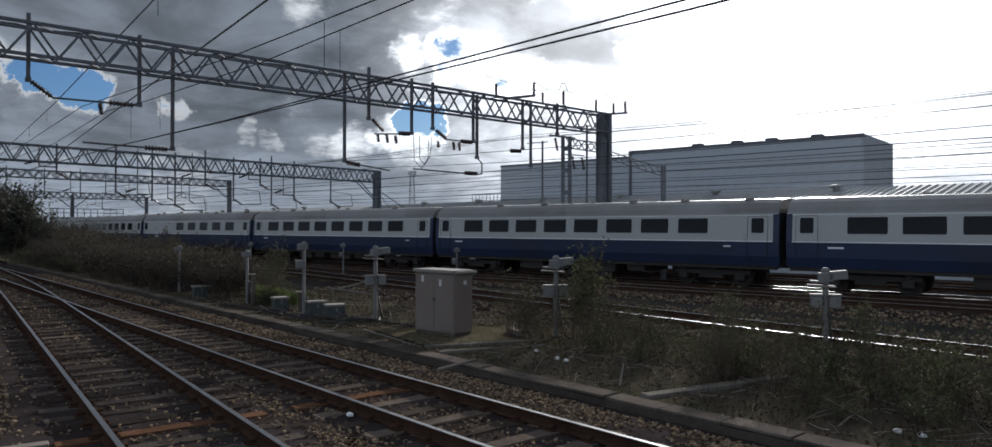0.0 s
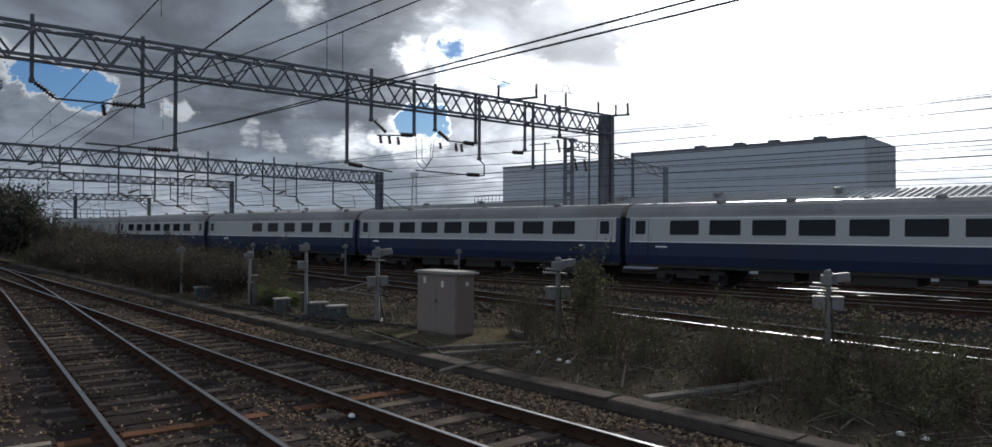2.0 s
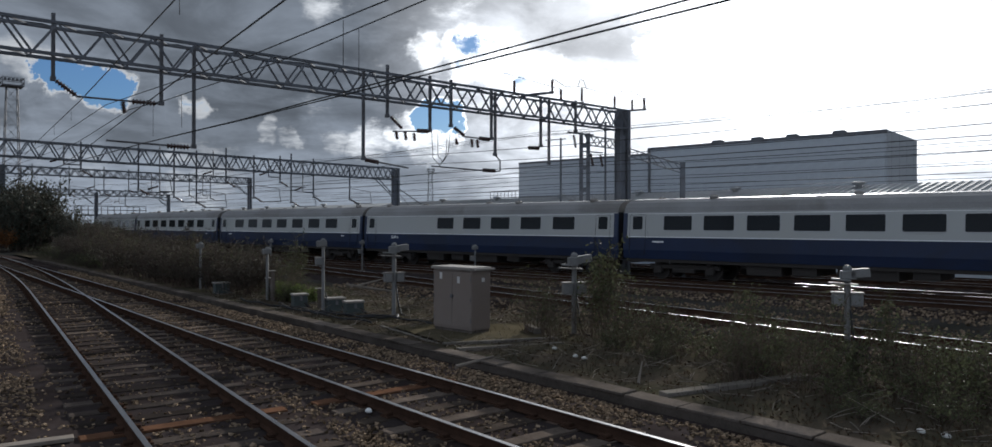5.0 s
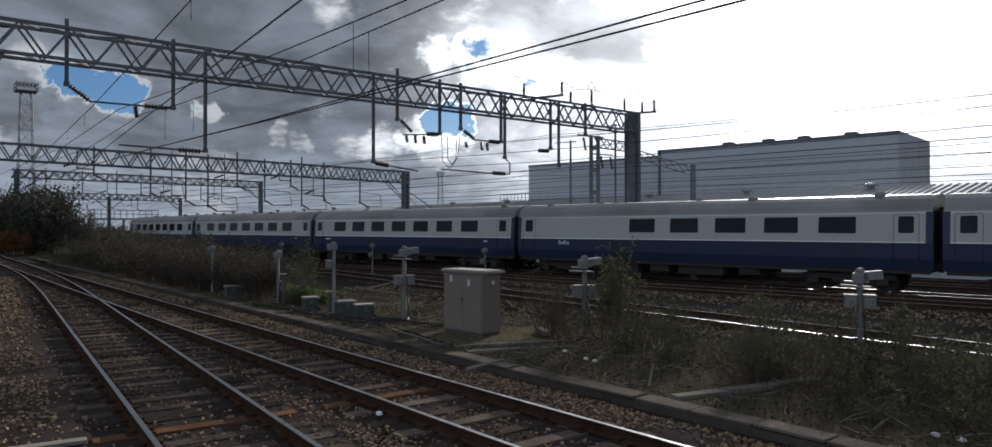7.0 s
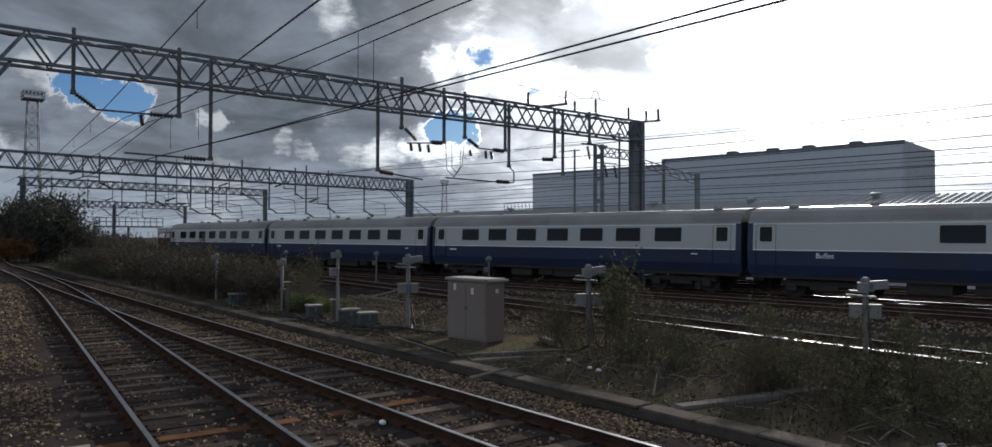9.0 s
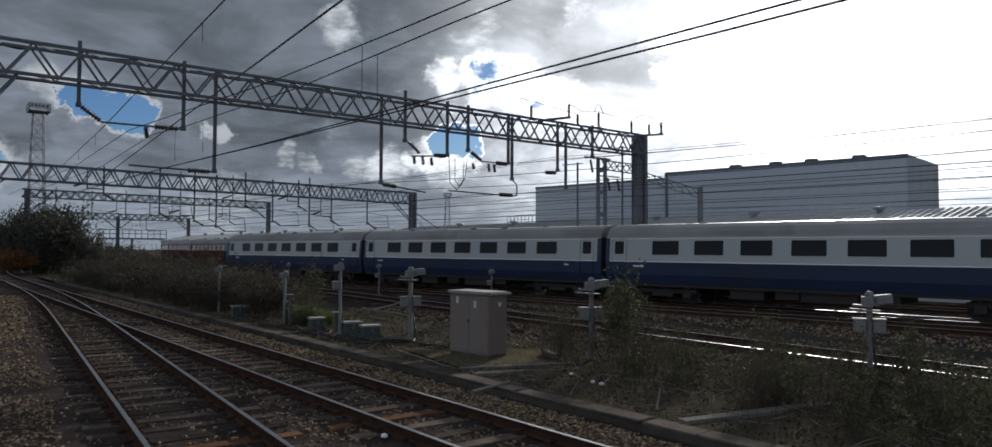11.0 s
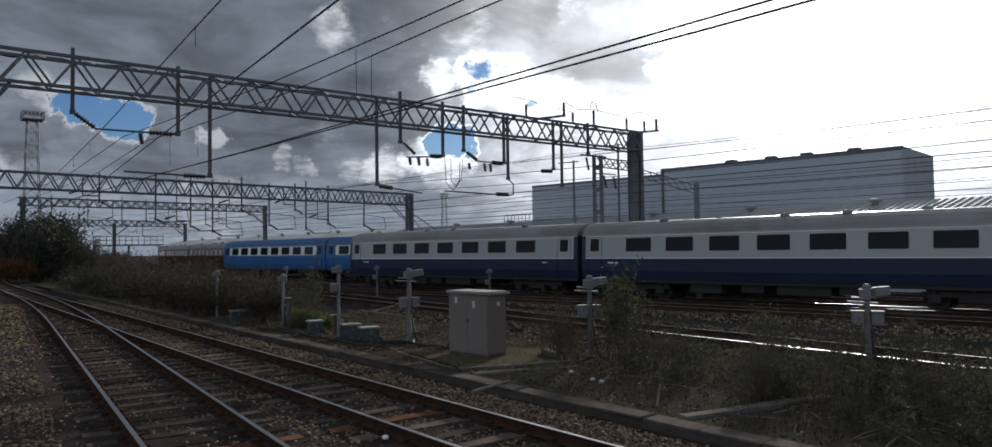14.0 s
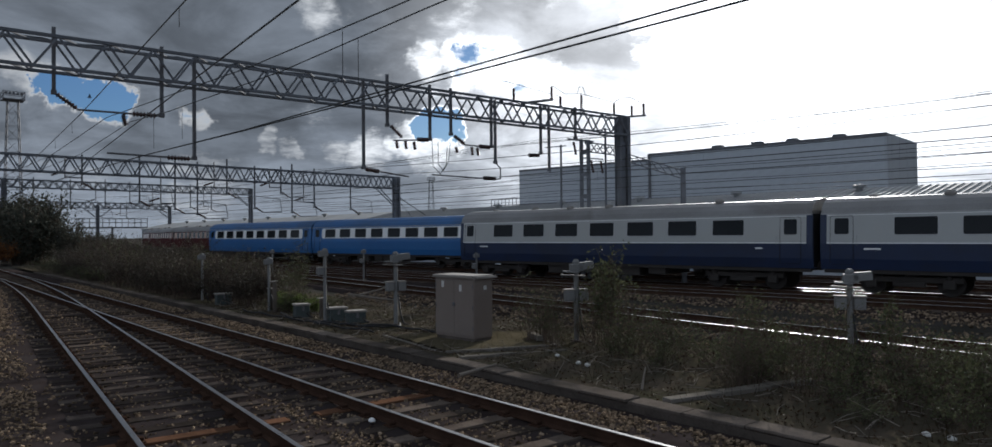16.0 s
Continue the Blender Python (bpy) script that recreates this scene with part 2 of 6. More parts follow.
M_BLUE_PAINT = material("coach_rail_blue", (0.013, 0.024, 0.062), 0.35, 0.6, 0.40, 0.0, 0.04, 25.0, tint=(0.02, 0.022, 0.03), stain=0.4)
M_ROOF = material("coach_roof_grey", (0.215, 0.210, 0.204), 0.4, 0.5, 0.45, 0.0, 0.06, 18.0, tint=(0.13, 0.115, 0.10), stain=0.6)
M_PULLMAN = material("coach_nanking_blue", (0.030, 0.125, 0.31), 0.18, 0.5, 0.35, 0.0, 0.03, 25.0, tint=(0.03, 0.08, 0.2), stain=0.2)
M_WHITE = material("white_paint", (0.78, 0.78, 0.76), 0.15, 1.0, 0.45, 0.0, 0.04, 25.0, tint=(0.5, 0.48, 0.44))
M_CREAM = material("coach_cream", (0.60, 0.45, 0.38), 0.15, 0.6, 0.75, 0.0, 0.04, 25.0, spec=0.1)
M_MAROON = material("coach_maroon", (0.075, 0.016, 0.016), 0.3, 0.6, 0.75, 0.0, 0.04, 25.0, spec=0.1)
M_BLACK = material("black_rubber", (0.018, 0.018, 0.019), 0.4, 2.0, 0.8, 0.0, 0.2, 20.0)
M_UNDER = material("underframe_grime", (0.035, 0.030, 0.026), 0.5, 1.5, 0.9, 0.0, 0.3, 20.0, tint=(0.018, 0.014, 0.012))
M_GLASS = material("coach_window_glass", (0.016, 0.018, 0.020), 0.3, 0.7, 0.12, 0.0, 0.0, 12.0, spec=0.12)
M_ALU = material("window_frame_alloy", (0.38, 0.38, 0.37), 0.3, 3.0, 0.45, 0.6, 0.05)
M_CLAD = material("warehouse_cladding", (0.42, 0.44, 0.46), 0.25, 0.15, 0.75, 0.0, 0.1, 3.0, tint=(0.13, 0.13, 0.13), stain=0.3)
M_CLAD_ROOF = material("shed_roof_sheet", (0.34, 0.34, 0.33), 0.3, 0.3, 0.62, 0.0, 0.1, 6.0, tint=(0.17, 0.16, 0.15), stain=0.4)
M_WARE_ROOF = material("warehouse_roof_sheet", (0.11, 0.113, 0.118), 0.3, 0.3, 0.85, 0.0, 0.1, 6.0, tint=(0.12, 0.12, 0.12), stain=0.4, spec=0.05)
M_CABINET = material("cabinet_beige", (0.165, 0.135, 0.115), 0.22, 1.4, 0.65, 0.0, 0.1, 20.0, tint=(0.16, 0.12, 0.09), stain=0.5)
M_LID = material("weathered_grey_lid", (0.21, 0.195, 0.178), 0.4, 3.0, 0.8, 0.0, 0.2, 30.0, spec=0.15, tint=(0.25, 0.21, 0.17))
M_BOX = material("grey_plastic_box", (0.165, 0.165, 0.16), 0.3, 3.0, 0.75, 0.0, 0.1, 30.0, spec=0.15, tint=(0.10, 0.09, 0.08))
M_BARK = material("bark", (0.098, 0.075, 0.058), 0.5, 4.0, 0.9, bump=0.4, fine=30.0, rand=0.3, space="World", spec=0.0)
M_TWIG = material("red_brown_twig", (0.070, 0.052, 0.045), 0.5, 2.0, 0.8, bump=0.1, rand=0.4, space="World", spec=0.0)
M_LEAF = leaf_material("bramble_leaf", (0.040, 0.050, 0.024), (0.105, 0.105, 0.058))
M_LEAF_BROWN = leaf_material("dead_leaf", (0.034, 0.029, 0.022), (0.076, 0.066, 0.050))
M_LITTER = leaf_material("fallen_leaf", (0.030, 0.020, 0.013), (0.085, 0.056, 0.034), trans=0.05)
M_LEAF_DARK = leaf_material("evergreen_leaf", (0.030, 0.034, 0.026), (0.078, 0.080, 0.060), trans=0.15)
M_LEAF_GREEN = leaf_material("fresh_leaf", (0.055, 0.080, 0.022), (0.15, 0.18, 0.06), trans=0.35)
M_LEAF_RUST = leaf_material("rusty_bracken", (0.12, 0.05, 0.02), (0.22, 0.10, 0.035))
M_GRASS = leaf_material("dry_grass", (0.026, 0.022, 0.012), (0.050, 0.038, 0.023))

# ---- mesh helpers ----


def finish(name, bm, mat, parent=None, label="", smooth=False, m=None):
    bmesh.ops.recalc_face_normals(bm, faces=bm.faces)
    me = bpy.data.meshes.new(name)
    bm.to_mesh(me)
    bm.free()
    me.materials.append(mat)
    if smooth:
        me.polygons.foreach_set("use_smooth", [True] * len(me.polygons))
    ob = new(name, me)
    if parent is not None:
        ob.parent = parent
    if label:
        ob["label"] = label
    if m is not None:
        ob.matrix_basis = m
    return ob


def part(name, bm, mat, parent, label="", smooth=False, m=None):
    return finish(name, bm, mat, parent, label, smooth, m)


def piece(name, me, parent, m):
    """One more object on a mesh that is there already."""
    ob = new(name, me)
    ob.parent = parent
    ob.matrix_basis = m
    return ob


def thing(name, m, label, category, group="", kind=""):
    ob = new(name)
    ob.matrix_basis = m
    ob.empty_display_size = 0.2
    return tagged(ob, label, category, group, kind)


def box(bm, x0, x1, y0, y1, z0, z1, bevel=0.0):
    r = bmesh.ops.create_cube(bm, size=1.0, matrix=Matrix.Translation(((x0 + x1) / 2, (y0 + y1) / 2, (z0 + z1) / 2)) @ Matrix.Diagonal((x1 - x0, y1 - y0, z1 - z0, 1)))
    if bevel:
        es = list({e for v in r["verts"] for e in v.link_edges})
        bmesh.ops.bevel(bm, geom=es, offset=bevel, segments=2, affect="EDGES", profile=0.5)
    return bm


def rod(bm, a, b, r, n=6, r2=None):
    """A round bar from a to b."""
    a, b = Vector(a), Vector(b)
    d = b - a
    q = d.to_track_quat("Z", "Y").to_matrix().to_4x4()
    bmesh.ops.create_cone(bm, cap_ends=True, segments=n, radius1=r, radius2=r if r2 is None else r2, depth=d.length, matrix=Matrix.Translation((a + b) / 2) @ q)
    return bm


def bar(bm, a, b, w, h):
    """A square bar from a to b."""
    a, b = Vector(a), Vector(b)
    d = b - a
    q = d.to_track_quat("Z", "Y").to_matrix().to_4x4()
    bmesh.ops.create_cube(bm, size=1.0, matrix=Matrix.Translation((a + b) / 2) @ q @ Matrix.Diagonal((w, h, d.length, 1)))
    return bm


def extrude_x(bm, prof, x0, x1):
    """A closed profile of (y, z) drawn out along x."""
    a = [bm.verts.new((x0, y, z)) for y, z in prof]
    b = [bm.verts.new((x1, y, z)) for y, z in prof]
    n = len(prof)
    for i in range(n):
        bm.faces.new((a[i], a[(i + 1) % n], b[(i + 1) % n], b[i]))
    bm.faces.new(a[::-1])
    bm.faces.new(b)
    return bm


def lathe(bm, prof, n=10, m=None):
    """A profile of (radius, z) turned about z."""
    m = m or Matrix()
    rings = [[bm.verts.new(m @ Vector((r * math.cos(2 * math.pi * i / n), r * math.sin(2 * math.pi * i / n), z))) for i in range(n)] for r, z in prof]
    for p, q in zip(rings, rings[1:]):
        for i in range(n):
            bm.faces.new((p[i], p[(i + 1) % n], q[(i + 1) % n], q[i]))
    bm.faces.new(rings[0][::-1])
    bm.faces.new(rings[-1])
    return bm


def round_rect(w, h, r, seg=4):
    pts = []
    for cx, cz, a0 in ((w / 2 - r, h / 2 - r, 0), (-w / 2 + r, h / 2 - r, 90), (-w / 2 + r, -h / 2 + r, 180), (w / 2 - r, -h / 2 + r, 270)):
        for i in range(seg + 1):
            a = radians(a0 + 90 * i / seg)
            pts.append((cx + r * math.cos(a), cz + r * math.sin(a)))
    return pts


def slab_rr(bm, w, h, r, y0, y1):
    """A rounded plate in the x-z plane, from y0 to y1."""
    pts = round_rect(w, h, r)
    a = [bm.verts.new((x, y0, z)) for x, z in pts]
    b = [bm.verts.new((x, y1, z)) for x, z in pts]
    n = len(pts)
    for i in range(n):
        bm.faces.new((a[i], a[(i + 1) % n], b[(i + 1) % n], b[i]))
    bm.faces.new(a)
    bm.faces.new(b[::-1])
    return bm


def ring_rr(bm, w, h, r, t, y0, y1):
    """A rounded frame of width t in the x-z plane."""
    o, i_ = round_rect(w, h, r), round_rect(w - 2 * t, h - 2 * t, max(0.01, r - t))
    L = [[bm.verts.new((x, y, z)) for x, z in p] for p, y in ((o, y0), (i_, y0), (i_, y1), (o, y1))]
    n = len(o)
    for k in range(4):
        p, q = L[k], L[(k + 1) % 4]
        for i in range(n):
            bm.faces.new((p[i], p[(i + 1) % n], q[(i + 1) % n], q[i]))
    return bm


def mesh_of(bm, mat, name="shape", smooth=False):
    bmesh.ops.recalc_face_normals(bm, faces=bm.faces)
    me = bpy.data.meshes.new(name)
    bm.to_mesh(me)
    bm.free()
    me.materials.append(mat)
    if smooth:
        me.polygons.foreach_set("use_smooth", [True] * len(me.polygons))
    return me


def bulk(name, verts, faces, mat, parent=None, smooth=False):
    """Many small pieces as one mesh from arrays."""
    me = bpy.data.meshes.new(name)
    me.from_pydata(verts.tolist() if hasattr(verts, "tolist") else verts, [], faces.tolist() if hasattr(faces, "tolist") else faces)
    me.materials.append(mat)
    if smooth:
        me.polygons.foreach_set("use_smooth", [True] * len(me.polygons))
    ob = new(name, me)
    if parent is not None:
        ob.parent = parent
    return ob


# ---- the lines of the yard ----
def away(h):
    """The unit vector along a track that bears h degrees to the left of +y."""
    return Vector((-math.sin(radians(h)), math.cos(radians(h)), 0))


def straight(x, y, h, k0, k1, step=2.0):
    d, n = away(h), max(2, int((k1 - k0) / step))
    return [Vector((x, y, 0)) + d * (k0 + (k1 - k0) * i / n) for i in range(n + 1)]


TRAIN_D, TRAIN_H, TRAIN_S0, TRAIN_C = 41.255, radians(43.54), -31.47, -0.0043


def train_path(s, off=0.0):
    """A point at arc s of the running line's near body side, moved off metres away from the camera."""
    h = TRAIN_H
    if s >= TRAIN_S0:
        p = Vector((math.cos(h) * s, TRAIN_D - math.sin(h) * s, 0))
        g = h
    else:
        g = h + TRAIN_C * (s - TRAIN_S0)
        p = Vector((math.cos(h) * TRAIN_S0 + (math.sin(g) - math.sin(h)) / TRAIN_C, TRAIN_D - math.sin(h) * TRAIN_S0 + (math.cos(g) - math.cos(h)) / TRAIN_C, 0))
    return p + Vector((math.sin(g), math.cos(g), 0)) * off


def line_at(off, s0=-165.0, s1=70.0, step=3.0):
    n = int((s1 - s0) / step)
    return [train_path(s0 + (s1 - s0) * i / n, off) for i in range(n + 1)]


HALF = 1.41

# ---- ground and tracks ----


def ground():
    """One sheet to the horizon, finer near the camera."""
    xs = sorted(set([-900, -500, -300, -200, -150] + list(range(-120, 121, 4)) + [150, 200, 300, 500, 900]))
    ys = sorted(set([-300, -150, -80, -40, -20] + list(range(-10, 161, 4)) + [200, 300, 500, 900, 1500]))
    v, f = [], []
    for y in ys:
        for x in xs:
            v.append((x, y, -0.36 + 0.05 * noise.noise((x * 0.13, y * 0.13, 0))))
    w = len(xs)
    for j in range(len(ys) - 1):
        for i in range(w - 1):
            f.append((j * w + i, j * w + i + 1, (j + 1) * w + i + 1, (j + 1) * w + i))
    return tagged(bulk("ground", v, f, M_GROUND, smooth=True), "dark cindery yard ground with dead weeds", "ground", kind="structure")


ground()

RAIL_PROF = [(-0.065, -0.155), (0.065, -0.155), (0.065, -0.14), (0.012, -0.12), (0.012, -0.045), (0.034, -0.03), (0.036, -0.004), (-0.036, -0.004), (-0.034, -0.03), (-0.012, -0.045), (-0.012, -0.12), (-0.065, -0.14)]
HEAD_PROF = [(-0.033, -0.004), (0.033, -0.004), (0.030, 0.0), (-0.030, 0.0)]


def offset_line(pts, o):
    """pts moved o metres to the right of their way (seen going away, so away from the platform side)."""
    out = []
    for i, p in enumerate(pts):
        d = (pts[min(i + 1, len(pts) - 1)] - pts[max(i - 1, 0)]).normalized()
        out.append(p + Vector((d.y, -d.x, 0)) * o)
    return out


def sweep(name, pts, prof, mat, parent=None, label=""):
    """A closed profile of (across, up) carried along a line."""
    bm = bmesh.new()
    rings = []
    for i, p in enumerate(pts):
        d = (pts[min(i + 1, len(pts) - 1)] - pts[max(i - 1, 0)]).normalized()
        r = Vector((d.y, -d.x, 0))
        rings.append([bm.verts.new(p + r * a + Vector((0, 0, z))) for a, z in prof])
    n = len(prof)
    for p, q in zip(rings, rings[1:]):
        for i in range(n):
            bm.faces.new((p[i], p[(i + 1) % n], q[(i + 1) % n], q[i]))
    bm.faces.new(rings[0][::-1])
    bm.faces.new(rings[-1])
    return finish(name, bm, mat, parent, label)


SLEEPER_ME = mesh_of(box(bmesh.new(), -0.125, 0.125, -1.3, 1.3, -0.28, -0.155, 0.012), M_SLEEPER, "sleeper")
# lower-toned wood for most sleepers of the turnout track
SLEEPER_DARK_ME = mesh_of(box(bmesh.new(), -0.125, 0.125, -1.3, 1.3, -0.28, -0.155, 0.012), M_SLEEPER_DARK, "sleeper")
RUSTY_AT = ((-3.75, 9.85), (-1.45, 11.5))
SLEEPER_RUSTY_ME = mesh_of(box(bmesh.new(), -0.125, 0.125, -1.3, 1.3, -0.28, -0.155, 0.012), M_SLEEPER_RUST, "sleeper")
_bm = bmesh.new()
for _s in (-0.7525, 0.7525):
    box(_bm, -0.10, 0.10, _s - 0.17, _s + 0.17, -0.155, -0.135, 0.004)
    box(_bm, -0.05, 0.05, _s - 0.15, _s - 0.05, -0.135, -0.09, 0.01)
    box(_bm, -0.05, 0.05, _s + 0.05, _s + 0.15, -0.135, -0.09, 0.01)
CHAIR_ME = mesh_of(_bm, M_RAIL_SIDE, "rail_chairs")


def track(name, pts, label, polish, near=False, pieces=0, rails=(-0.7525, 0.7525), darker=False):
    root = thing(name, Matrix(), label, "railway track", kind="structure")
    bed = [(-2.0, -0.40), (2.0, -0.40), (1.65, -0.20), (-1.65, -0.20)]
    if not near:
        sweep("ballast_bed", pts, bed, M_BALLAST, root, "dark brown stone ballast")
    for o in rails:
        ln = offset_line(pts, o)
        rail = sweep("rail", ln, RAIL_PROF, M_RAIL_SIDE, root)
        sweep("rail_head", ln, HEAD_PROF, polish, rail, "worn bright running surface")
    # sleepers: singly for the first stretch, joined past it
    run, nxt, count, rest = 0.0, 0.0, 0, []
    rng = random.Random(len(pts) + int(pts[0].x * 10))
    for a, b in zip(pts, pts[1:]):
        L = (b - a).length
        ang = math.atan2((b - a).y, (b - a).x)
        while nxt < run + L:
            p = a + (b - a) * ((nxt - run) / L)
            m = Matrix.Translation((p.x, p.y, p.z + rng.uniform(-0.012, 0.006))) @ Matrix.Rotation(ang + rng.uniform(-0.02, 0.02), 4, "Z")
            if count < pieces:
                rusty = near and any(math.hypot(p.x - a0, p.y - b0) < 0.34 for a0, b0 in RUSTY_AT)
                piece("sleeper", SLEEPER_RUSTY_ME if rusty else darker and rng.random() < 0.85 and SLEEPER_DARK_ME or SLEEPER_ME, root, m)
                if near:
                    piece("rail_chair", CHAIR_ME, root, m)
            else:
                rest.append(m)
            count += 1
            nxt += 0.67
        run += L
    if rest:
        v, f = [], []
        for m in rest:
            k = len(v)
            for x, y, z in ((-.125, -1.3, -.28), (.125, -1.3, -.28), (.125, 1.3, -.28), (-.125, 1.3, -.28), (-.12, -1.3, -.155), (.12, -1.3, -.155), (.12, 1.3, -.155), (-.12, 1.3, -.155)):
                v.append(tuple(m @ Vector((x, y, z))))
            f += [(k + 4, k + 5, k + 6, k + 7), (k, k + 1, k + 5, k + 4), (k + 1, k + 2, k + 6, k + 5), (k + 2, k + 3, k + 7, k + 6), (k + 3, k, k + 4, k + 7)]
        ob = bulk("sleepers", v, f, M_SLEEPER, root)
        ob["kind"] = "stuff"
    return root


# the two near tracks meet at a turnout; the left one swings into the right one
H1, H2 = 34.6, 39.3
D1, D2 = away(H1), away(H2)
MEET = Vector((-24.7, 39.8, 0))
TAN = 16.0
ARC = [MEET - D1 * TAN * (1 - t) ** 2 + D2 * TAN * t ** 2 for t in [i / 14 for i in range(15)]]
LINE_1 = [p + Vector((0.035, 0.025, -0.006)) for p in [MEET - D1 * (TAN + 62 * (1 - i / 30)) for i in range(30)] + ARC]
LINE_2 = [p + Vector((math.cos(radians(H2)), math.sin(radians(H2)), 0)) * 0.10 for p in [MEET + D2 * k for k in range(-84, 22, 2)] + [MEET + D2 * 22 + (away(H2 - (k - 22) * 0.10)) * (k - 22) for k in range(26, 130, 4)]]
LINE_3 = straight(9.83, 15.5, 36.06, -30, 54, 3)


def build_tracks():
    track("track_1", LINE_1, "turnout track with worn steel rails on darker wooden sleepers", M_RAIL_TOP, True, 110, darker=True)
    track("track_2", LINE_2, "through track with worn steel rails on wooden sleepers", M_RAIL_TOP, True, 120)
    track("track_3", LINE_3, "weedy siding track with shiny rails", M_RAIL_SIDING, False, 60)
    track("track_4", line_at(-2.0, -60.0, 70.0), "siding track with shiny rails", M_RAIL_SIDING, False, 50)
    track("track_5", line_at(HALF), "running line under the passing coaches", M_RAIL_SIDING, False, 0)
    track("track_6", line_at(5.5 + HALF), "siding under the parked blue coaches", M_RAIL_DULL, False, 0)
    track("track_7", line_at(9.6 + HALF), "siding under the parked maroon coaches", M_RAIL_DULL, False, 0)


build_tracks()

# ---- coaches ----
LEN = 20.1
SIDE = [(1.32, 0.95), (1.39, 1.35), (1.41, 1.95), (1.33, 3.12), (1.24, 3.36), (1.02, 3.58), (0.62, 3.74), (0.0, 3.80)]


def half_width(z):
    for (a, z0), (b, z1) in zip(SIDE, SIDE[1:]):
        if z0 <= z <= z1:
            return a + (b - a) * (z - z0) / (z1 - z0)
    return SIDE[0][0]


def shell(z0, z1, grow=0.0):
    """The body's cross-section between two heights."""
    zs = [z0] + [z for _, z in SIDE if z0 < z < z1] + [z1]
    r = [(half_width(z) + grow, z) for z in zs]
    lft = [(-y, z) for y, z in reversed(r) if y > 1e-6]
    return r + lft


TILT = math.degrees(math.atan2(1.41 - 1.33, 3.12 - 1.95))
WIN_FRAME_ME = mesh_of(ring_rr(bmesh.new(), 1.50, 0.74, 0.10, 0.045, -0.016, 0.02), M_ALU, "window_frame")
WIN_PANE_ME = mesh_of(slab_rr(bmesh.new(), 1.43, 0.67, 0.08, -0.006, 0.02), M_GLASS, "pane")
_bm = ring_rr(bmesh.new(), 0.86, 1.90, 0.06, 0.014, -0.008, 0.02)
DOOR_ME = mesh_of(_bm, M_BLACK, "door_seal")
DOOR_WIN_ME = mesh_of(slab_rr(bmesh.new(), 0.52, 0.62, 0.06, -0.010, 0.02), M_GLASS, "door_window")
HANDLE_ME = mesh_of(rod(bmesh.new(), (0, -0.04, -0.18), (0, -0.04, 0.18), 0.014), M_ALU, "handrail")
_bm = bmesh.new()
lathe(_bm, [(0.455, -0.06), (0.455, 0.06), (0.40, 0.062), (0.12, 0.03), (0.08, 0.08)], 20, pose(0, -0.75, 0, 90, 0, 0))
lathe(_bm, [(0.455, -0.06), (0.455, 0.06), (0.40, 0.062), (0.12, 0.03), (0.08, 0.08)], 20, pose(0, 0.75, 0, -90, 0, 0))
rod(_bm, (0, -1.0, 0), (0, 1.0, 0), 0.075, 10)
WHEELSET_ME = mesh_of(_bm, M_UNDER, "wheelset")
_bm = bmesh.new()
for _s in (-1, 1):
    box(_bm, -1.75, 1.75, _s * 1.02 - 0.07, _s * 1.02 + 0.07, 0.50, 0.72, 0.03)
    box(_bm, -0.55, 0.55, _s * 1.05 - 0.10, _s * 1.05 + 0.10, 0.34, 0.52, 0.03)
    for _x in (-1.3, 1.3):
        box(_bm, _x - 0.20, _x + 0.20, _s * 1.06 - 0.12, _s * 1.06 + 0.12, 0.30, 0.62, 0.03)
        lathe(_bm, [(0.10, 0.62), (0.12, 0.70), (0.10, 0.80), (0.12, 0.88)], 10, Matrix.Translation((_x, _s * 1.06, 0)))
    lathe(_bm, [(0.16, 0.70), (0.19, 0.80), (0.16, 0.90), (0.19, 0.98)], 12, Matrix.Translation((0, _s * 0.95, 0)))
box(_bm, -0.25, 0.25, -1.0, 1.0, 0.55, 0.80, 0.03)
BOGIE_ME = mesh_of(_bm, M_UNDER, "bogie_frame")
VENT_ME = mesh_of(lathe(bmesh.new(), [(0.20, -0.10), (0.20, 0.03), (0.15, 0.09), (0.04, 0.11)], 10), M_LID, "roof_vent", True)


